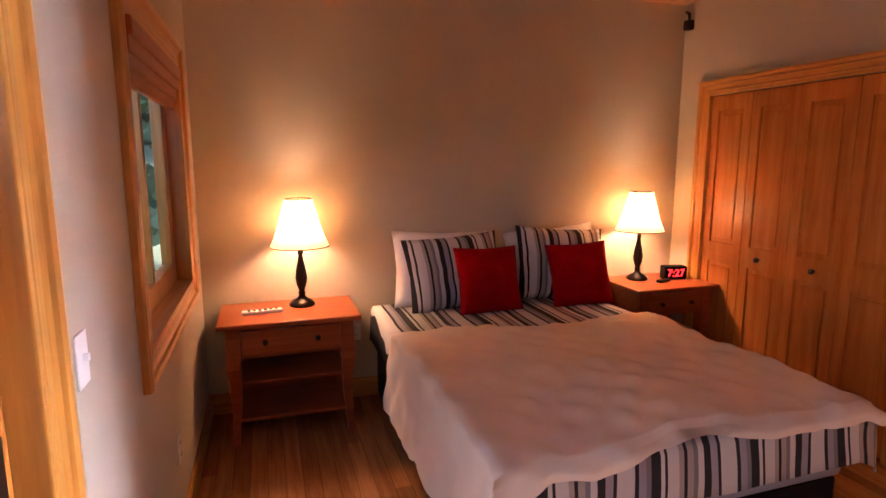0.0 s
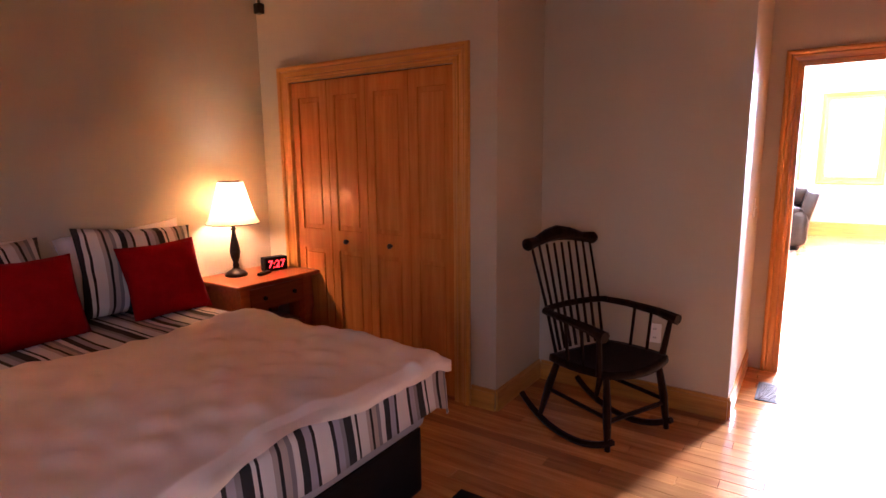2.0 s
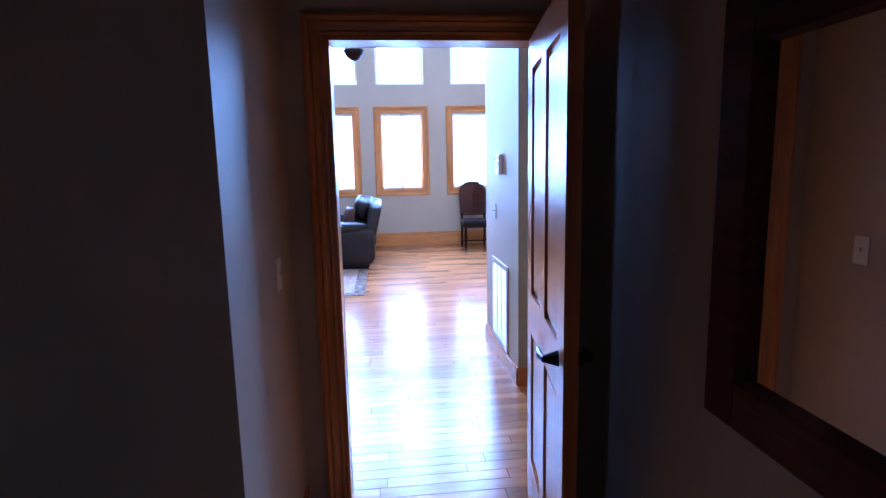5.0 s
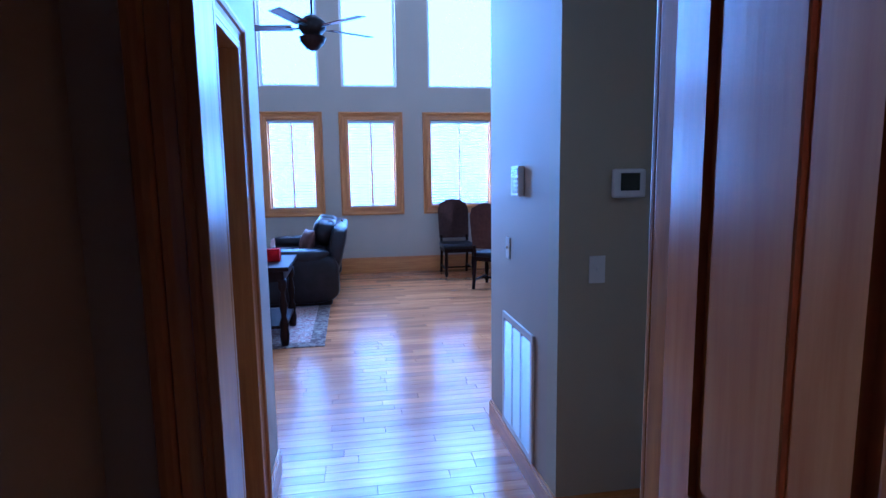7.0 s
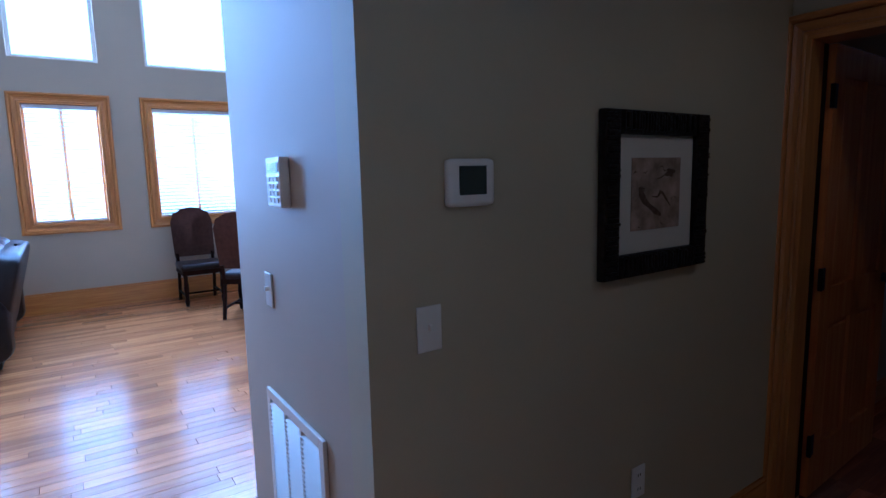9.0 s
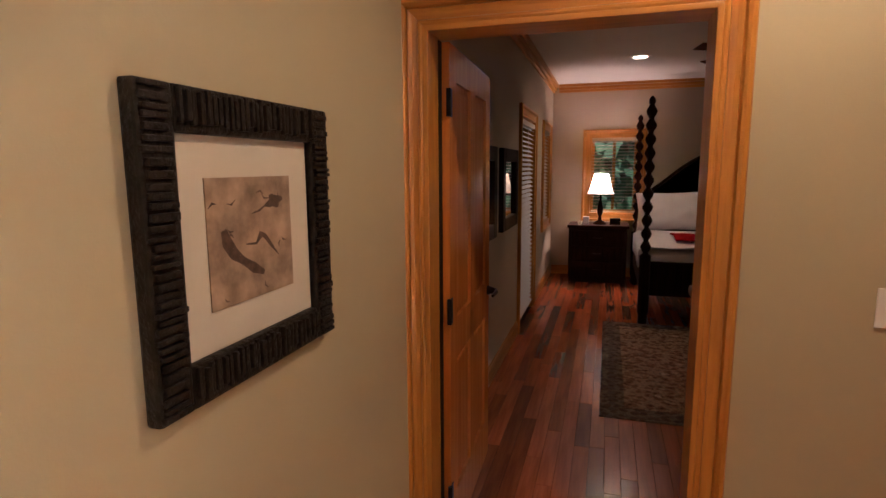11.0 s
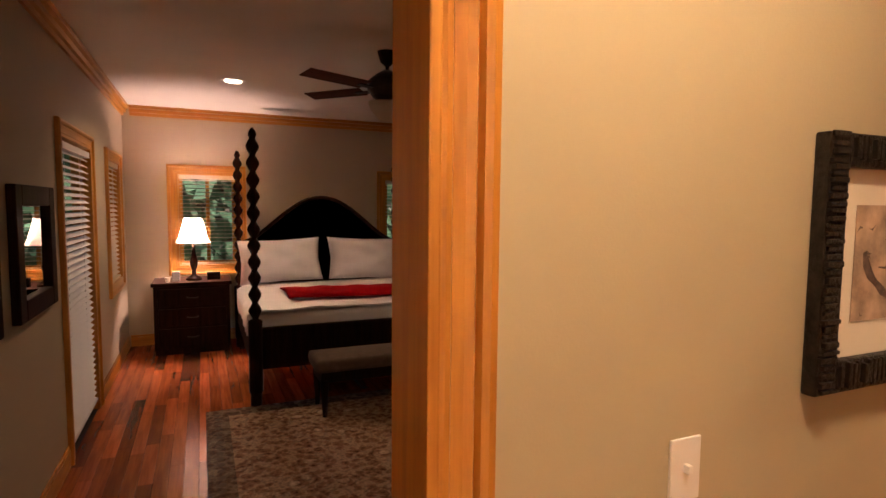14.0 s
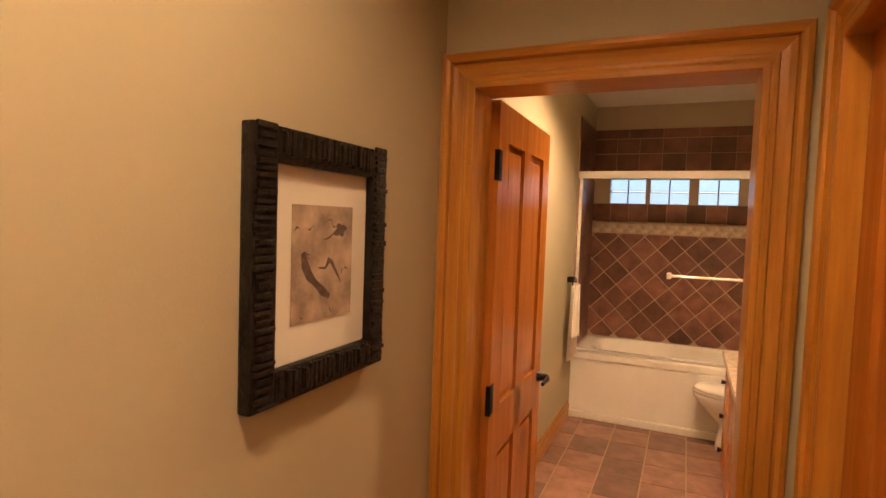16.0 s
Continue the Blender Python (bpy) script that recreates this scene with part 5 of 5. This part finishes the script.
for y, label in ((-4.04, "dark framed wall mirror on the beige wall"), (-3.10, "dark framed wall mirror near the door")):
    framed("wall_mirror", label, "mirror", pose(6.88, y, 1.40, 0, 0, -90), 0.70, 0.64, 0.10, 0.04, DARKW, fill_mirror)
ceiling_fan(4.86, -4.5, HM, 2.46, "dark ceiling fan with a frosted light bowl, at rest", 24, True)

# ---- bathroom ----
tub = thing("bathtub", pose(0.25, -1.527, 0) @ Matrix.Diagonal((1, 0.93, 1, 1)), "glossy white built-in bathtub with a panelled apron", "bathtub")
part("apron", B(0.74, 0.0, 0, 0.79, 1.85, 0.50, 0.012), PORCELAIN, tub)
part("apron_foot", B(0.70, 0.0, 0, 0.815, 1.85, 0.06, 0.01), PORCELAIN, tub)


def tub_rim(u, v):
    a = 2 * math.pi * u
    prof = ((1.0, 0.55), (0.97, 0.565), (0.84, 0.565), (0.80, 0.54), (0.72, 0.25), (0.60, 0.14), (0.0, 0.13))
    k = min(int(v * 6 + 1e-6), 5)
    f = v * 6 - k
    r = prof[k][0] * (1 - f) + prof[k + 1][0] * f
    z = prof[k][1] * (1 - f) + prof[k + 1][1] * f
    sq = 1 / max(abs(math.cos(a)), abs(math.sin(a))) if r > 0.95 else 1 / (abs(math.cos(a)) ** 4 + abs(math.sin(a)) ** 4) ** 0.25
    return (0.40 + 0.395 * r * sq * math.cos(a), 0.925 + 0.92 * r * sq * math.sin(a), z)


part("basin", sheet(tub_rim, 48, 18), PORCELAIN, tub, "", True)
part("rim", B(0.735, 0.0, 0.50, 0.80, 1.85, 0.56, 0.015), PORCELAIN, tub)
part("drain", lathe(((0.03, 0.135), (0.03, 0.14)), 12, None, (0.40, 0.95, 0)), BRONZE, tub)
sr = thing("shower_frame", pose(1.02, -1.525, 0.57) @ Matrix.Diagonal((1, 0.93, 1, 1)), "white metal sliding shower door frame on the tub", "shower door")
for b in ((-0.02, 0.0, 0, 0.02, 0.035, 1.50), (-0.025, 0.0, 1.44, 0.025, 1.85, 1.50), (-0.02, 0.035, 0.0, 0.02, 1.85, 0.02)):
    part("rail", B(*b, 0.003), CHROME, sr)
sp = part("glass_panel", B(0.008, 0.75, 0.02, 0.013, 1.84, 1.44), GLASS, sr, "clear glass panel")
sp.visible_shadow = False
part("towel_bar", tube(((0.05, 0.80, 0.68), (0.05, 1.80, 0.68)), 0.011), CHROME, sr, "white towel bar")
part("bar_end", B(0.0, 0.775, 0.655, 0.065, 0.81, 0.705, 0.006), CHROME, sr)
for k, (a, b) in enumerate(((-1.37, -1.05), (-1.01, -0.68), (-0.60, -0.28))):
    w = tagged(thing("window_%d" % (14 + k), pose(0, 0, 0), "small glass block window high in the tiled wall", "window"), kind="structure")
    m2, z2 = (a + b) / 2, 1.955
    for y0, y1 in ((a, m2 - 0.006), (m2 + 0.006, b)):
        for z0, z1 in ((1.84, z2 - 0.006), (z2 + 0.006, 2.07)):
            pn = part("glass_block", B(0.14, y0, z0, 0.22, y1, z1, 0.006), FROST, w)
            pn.visible_shadow = False
    part("joint", B(0.16, m2 - 0.006, 1.84, 0.20, m2 + 0.006, 2.07), WHITE, w)
tl = thing("toilet", pose(1.20, 0.15, 0), "white porcelain toilet beside the bathtub", "toilet")


def ring_loft(rows):
    bm = bmesh.new()
    rings = [[bm.verts.new((rx * math.cos(a * math.pi / 12), cy + ry * math.sin(a * math.pi / 12), z)) for a in range(24)] for z, rx, ry, cy in rows]
    for a, b in zip(rings, rings[1:]):
        for k in range(24):
            bm.faces.new((a[k], a[(k + 1) % 24], b[(k + 1) % 24], b[k]))
    bm.faces.new(rings[0][::-1])
    bm.faces.new(rings[-1])
    return bm


part("bowl", ring_loft(((0, 0.13, 0.26, -0.30), (0.06, 0.12, 0.25, -0.30), (0.18, 0.11, 0.22, -0.31), (0.30, 0.16, 0.25, -0.40), (0.38, 0.185, 0.27, -0.45), (0.41, 0.185, 0.27, -0.45))), PORCELAIN, tl, "", True)
part("seat", ring_loft(((0.412, 0.19, 0.275, -0.45), (0.425, 0.192, 0.278, -0.45), (0.432, 0.19, 0.275, -0.45))), PORCELAIN, tl, "", True)
part("lid", ring_loft(((0.434, 0.188, 0.272, -0.45), (0.450, 0.188, 0.272, -0.45), (0.458, 0.17, 0.25, -0.45))), PORCELAIN, tl, "", True)
part("tank", B(-0.22, -0.20, 0.40, 0.22, -0.005, 0.76, 0.02), PORCELAIN, tl)
part("tank_lid", B(-0.23, -0.21, 0.76, 0.23, 0.0, 0.80, 0.012), PORCELAIN, tl)
vn = thing("vanity_cabinet", pose(1.75, -0.385, 0), "reddish wooden vanity cabinet with drawers", "vanity")
part("case", B(0, 0.0, 0.08, 1.3, 0.58, 0.80, 0.004), DOORW, vn)
part("kick", B(0.02, 0.05, 0, 1.28, 0.45, 0.08), DARKW, vn)
for k in range(3):
    dw = part("drawer", B(0.02, -0.016, 0.12 + 0.22 * k, 0.40, -0.001, 0.32 + 0.22 * k, 0.004), DOORW, vn)
    part("knob", lathe(((0.007, 0), (0.016, 0.014), (0.014, 0.026)), 12), BRONZE, dw).matrix_local = pose(0.08, -0.016, 0.22 + 0.22 * k, 90, 0, 0)
for k in range(2):
    part("cabinet_door", B(0.43 + 0.43 * k, -0.016, 0.12, 0.84 + 0.43 * k, -0.001, 0.76, 0.004), DOORW, vn)
vc = part("countertop", B(1.72, -0.425, 0.801, 3.07, 0.195, 0.84, 0.008), BAND)
tagged(vc, "cream stone countertop on the vanity", "countertop")
tw = thing("towel", pose(1.30, -1.46, 0), "white terry hand towel hanging from a dark ring", "towel")
for k, (x, w, z0) in enumerate(((0.0, 0.26, 0.56), (0.09, 0.22, 0.74))):
    part("fold", sheet(lambda u, v: (x + (u - 0.5) * w * (0.45 + 0.55 * v), 0.012 * math.sin(u * 11 + k) + 0.03 * k, 1.16 - (1.16 - z0) * v), 18, 16, 0.016), TOWEL, tw, "", True)
tr = thing("towel_ring", pose(1.30, -1.53, 1.17), "dark bronze towel ring on the wall", "towel ring")
part("ring", tube([(0.08 * math.cos(a * math.pi / 8), 0.055, 0.0 + 0.03 * math.sin(a * math.pi / 8)) for a in range(17)], 0.006, 6), BRONZE, tr)
part("mount", B(-0.02, 0.001, -0.005, 0.02, 0.06, 0.04, 0.005), BRONZE, tr)

# ---- outdoors: trees beyond the windows ----
random.seed(4)


def tree(x, y, h, r, n=1500):
    t = thing("tree", pose(x, y, -0.6), "leafy green garden tree; western ones added to darken a window", "tree", "garden trees")
    part("trunk", tube(((0, 0, 0), (0.1, 0, h * 0.35), (0, 0.1, h * 0.7), (0.1, 0, h * 0.95)), [0.22, 0.16, 0.10, 0.03], 8), BARK, t)
    for k in range(6):
        a = k * 1.05
        part("limb", tube(((0, 0, h * (0.3 + 0.08 * k)), (r * 0.4 * math.cos(a), r * 0.4 * math.sin(a), h * (0.42 + 0.08 * k)), (r * 0.7 * math.cos(a), r * 0.7 * math.sin(a), h * (0.48 + 0.08 * k))), [0.08, 0.05, 0.015], 6), BARK, t)
    bm = bmesh.new()
    for k in range(n):
        a, zz = random.uniform(0, 2 * math.pi), random.uniform(0.12, 1.0)
        rr = r * math.sqrt(random.random()) * (1 - 0.6 * abs(zz - 0.5)) * (0.75 + 0.35 * noise.noise((math.cos(a) * 2, math.sin(a) * 2, zz * 4)))
        c = Vector((rr * math.cos(a), rr * math.sin(a), h * zz))
        s = random.uniform(0.12, 0.3)
        e1 = Vector((random.gauss(0, 1), random.gauss(0, 1), random.gauss(0, 1))).normalized() * s
        e2 = e1.orthogonal().normalized() * s * 0.6
        bm.faces.new([bm.verts.new(c + e1), bm.verts.new(c + e2), bm.verts.new(c - e1), bm.verts.new(c - e2)])
    part("crown", bm, LEAF, t, "crown of small leaves")


# from (-4.2, 6.8) on, trees are added to block sky behind the bedroom window
for x, y, h, r in ((18, -2.5, 7, 2.6), (19.5, 4.5, 9, 2.8), (21, -6, 8, 3), (6.6, -12.5, 8, 2.8), (3.6, -13, 8, 3), (5.6, -11.2, 6, 2.2), (4.4, -15, 9, 3.2), (7.8, -15, 9, 3.4), (2.2, -11.4, 6.5, 2.3), (9.5, -12, 8, 3), (11, -6.5, 7, 2.5), (-5, 4, 7, 2.8), (-4.2, 6.8, 7, 2.6), (-6, 9, 8, 3), (-1.6, 11, 7, 2.8), (-3.4, 13, 8, 3.2), (-0.2, 15, 8, 3)):
    tree(x, y, h, r)


# ---- floors, laid last ----
def planks(name, label, regions, near, mat, width=0.083):
    """Strip floor running along y. Strips inside the near stretch are parts, the others one joined part."""
    top = tagged(thing(name, pose(0, 0, 0), label, "floor"), kind="structure")
    rnd = random.Random(7)
    verts, faces, shared, count = [], [], {}, 0
    for x0, x1, y0, y1 in regions:
        nx = max(1, round((x1 - x0) / width))
        w = (x1 - x0) / nx
        for i in range(nx):
            y = y0 - rnd.uniform(0, 0.8)
            while y < y1:
                ln = rnd.choice((0.6, 0.8, 1.0, 1.2))
                p, q = max(y, y0), min(y + ln, y1)
                y += ln
                if q - p < 0.03:
                    continue
                cx, cy, hw, hl = x0 + (i + 0.5) * w, (p + q) / 2, w / 2 - 0.0006, (q - p) / 2 - 0.0006
                co = [(sx * (hw - e), sy * (hl - e), zz) for zz, e in ((-0.02, 0), (-0.0015, 0), (0, 0.0012)) for sx, sy in ((-1, -1), (1, -1), (1, 1), (-1, 1))]
                fc = [(8, 9, 10, 11)] + [(b + k, b + (k + 1) % 4, b + 4 + (k + 1) % 4, b + 4 + k) for b in (0, 4) for k in range(4)]
                if near and near[0] <= cx <= near[1] and near[2] <= cy <= near[3] and count < 300:
                    key = (round(hw, 4), round(hl, 3))
                    if key not in shared:
                        me = bpy.data.meshes.new("plank")
                        me.from_pydata(co, [], fc)
                        me.materials.append(mat)
                        shared[key] = me
                    ob = new("plank", shared[key])
                    ob.parent = top
                    ob.location = (cx, cy, 0)
                    count += 1
                else:
                    o = len(verts)
                    verts += [(a + cx, b + cy, c) for a, b, c in co]
                    faces += [tuple(k + o for k in f) for f in fc]
    me = bpy.data.meshes.new("planks")
    me.from_pydata(verts, [], faces)
    me.materials.append(mat)
    ob = new("planks", me)
    ob.parent = top
    ob["kind"] = "stuff"


planks("floor_oak", "satin oak strip floor", ((0.58, 4.58, 0.70, 4.97), (4.58, 5.67, 0.70, 1.87), (5.67, 7.88, 0.60, 2.0), (7.45, 7.88, 2.0, 6.5), (5.67, 6.76, -1.38, 0.60), (4.15, 5.67, -1.38, -0.39), (7.88, 13.55, -5.0, 6.5), (5.67, 7.33, 2.0, 4.2)), (4.6, 7.9, 0.6, 2.0), OAK)
planks("floor_master", "reddish strip floor with strongly varied boards", ((2.42, 6.88, -7.80, -1.83), (4.15, 6.88, -1.83, -1.38)), (5.6, 6.9, -5.2, -1.38), CHERRY)

bf = tagged(thing("floor_bath", pose(0, 0, 0), "brown slate tile bathroom floor with pale joints", "floor"), kind="structure")
part("grout_bed", B(0.25, -1.66, -0.02, 4.15, 0.20, -0.003), GROUT, bf)
tm = None
for i in range(13):
    for j in range(7):
        x, y = 0.25 + 0.30 * (i + 0.5) , -1.66 + 0.2657 * (j + 0.5)
        if tm is None:
            ob = part("tile", B(-0.146, -0.129, -0.004, 0.146, 0.129, 0.0, 0.002), TILEF, bf)
            tm = ob.data
        else:
            ob = new("tile", tm)
            ob.parent = bf
        ob.location = (x, y, 0)

# tub surround tiles
ts = tagged(thing("wall_tiles", pose(0, 0, 0), "brown slate tub surround with a diamond field and pale band", "tiles"), kind="structure")
part("grout_bed", B(0.2505, -1.526, 0.56, 0.256, 0.195, 1.835), GROUT, ts)
part("grout_bed", B(0.2505, -1.526, 2.075, 0.256, 0.195, 2.53), GROUT, ts)
part("grout_bed", B(0.26, -1.5295, 0.56, 1.05, -1.524, 2.53), GROUT, ts)
dm, n = None, 0
s = 0.165
r = s * math.sqrt(2)
for i in range(-1, 9):
    for j in range(0, 11):
        y, z = -1.62 + r * (i + 0.5 * (j % 2)), 0.60 + r / 2 * j
        if not (-1.64 < y < 0.19 and z < 1.66):
            continue
        if z > 1.553 - r / 2 or y < -1.524 + r / 2:
            # tiles cut along the pale band and into the corner
            bm = B(-0.003, -s / 2 + 0.004, -s / 2 + 0.004, 0.006, s / 2 - 0.004, s / 2 - 0.004)
            bm.transform(Matrix.Rotation(radians(45), 4, "X"))
            for co, no in (((0, 0, 1.553 - z), (0, 0, 1)), ((0, -1.524 - y, 0), (0, -1, 0))):
                cut = bmesh.ops.bisect_plane(bm, geom=bm.verts[:] + bm.edges[:] + bm.faces[:], plane_co=co, plane_no=no, clear_outer=True)
                bmesh.ops.holes_fill(bm, edges=[e for e in cut["geom_cut"] if isinstance(e, bmesh.types.BMEdge)])
            if bm.verts:
                part("tile", bm, TILE, ts).location = (0.258, y, z)
            else:
                bm.free()
            continue
        if dm is None:
            ob = part("tile", B(-0.003, -s / 2 + 0.004, -s / 2 + 0.004, 0.006, s / 2 - 0.004, s / 2 - 0.004, 0.001), TILE, ts)
            dm = ob.data
        else:
            ob = new("tile", dm)
            ob.parent = ts
        ob.matrix_local = pose(0.258, y, z, 45, 0, 0)
bands = ((1.56, 1.665, 0.11, BAND), (1.67, 1.835, 0.165, TILE), (2.075, 2.30, 0.20, TILE), (2.305, 2.44, 0.20, TILE), (2.445, 2.53, 0.30, TILE))
for z0, z1, w, mat in bands:
    me = None
    y = -1.52
    while y + w < 0.20:
        if me is None:
            ob = part("tile", B(-0.003, 0.002, 0.001, 0.008, w - 0.002, z1 - z0 - 0.002, 0.0015), mat, ts)
            me = ob.data
        else:
            ob = new("tile", me)
            ob.parent = ts
        ob.location = (0.258, y, z0)
        y += w
me = None
for i in range(4):
    for j in range(10):
        if me is None:
            ob = part("tile", B(0.002, -0.003, 0.002, 0.193, 0.006, 0.193, 0.0015), TILE, ts)
            me = ob.data
        else:
            ob = new("tile", me)
            ob.parent = ts
        ob.location = (0.265 + 0.195 * i, -1.523, 0.565 + 0.195 * j)
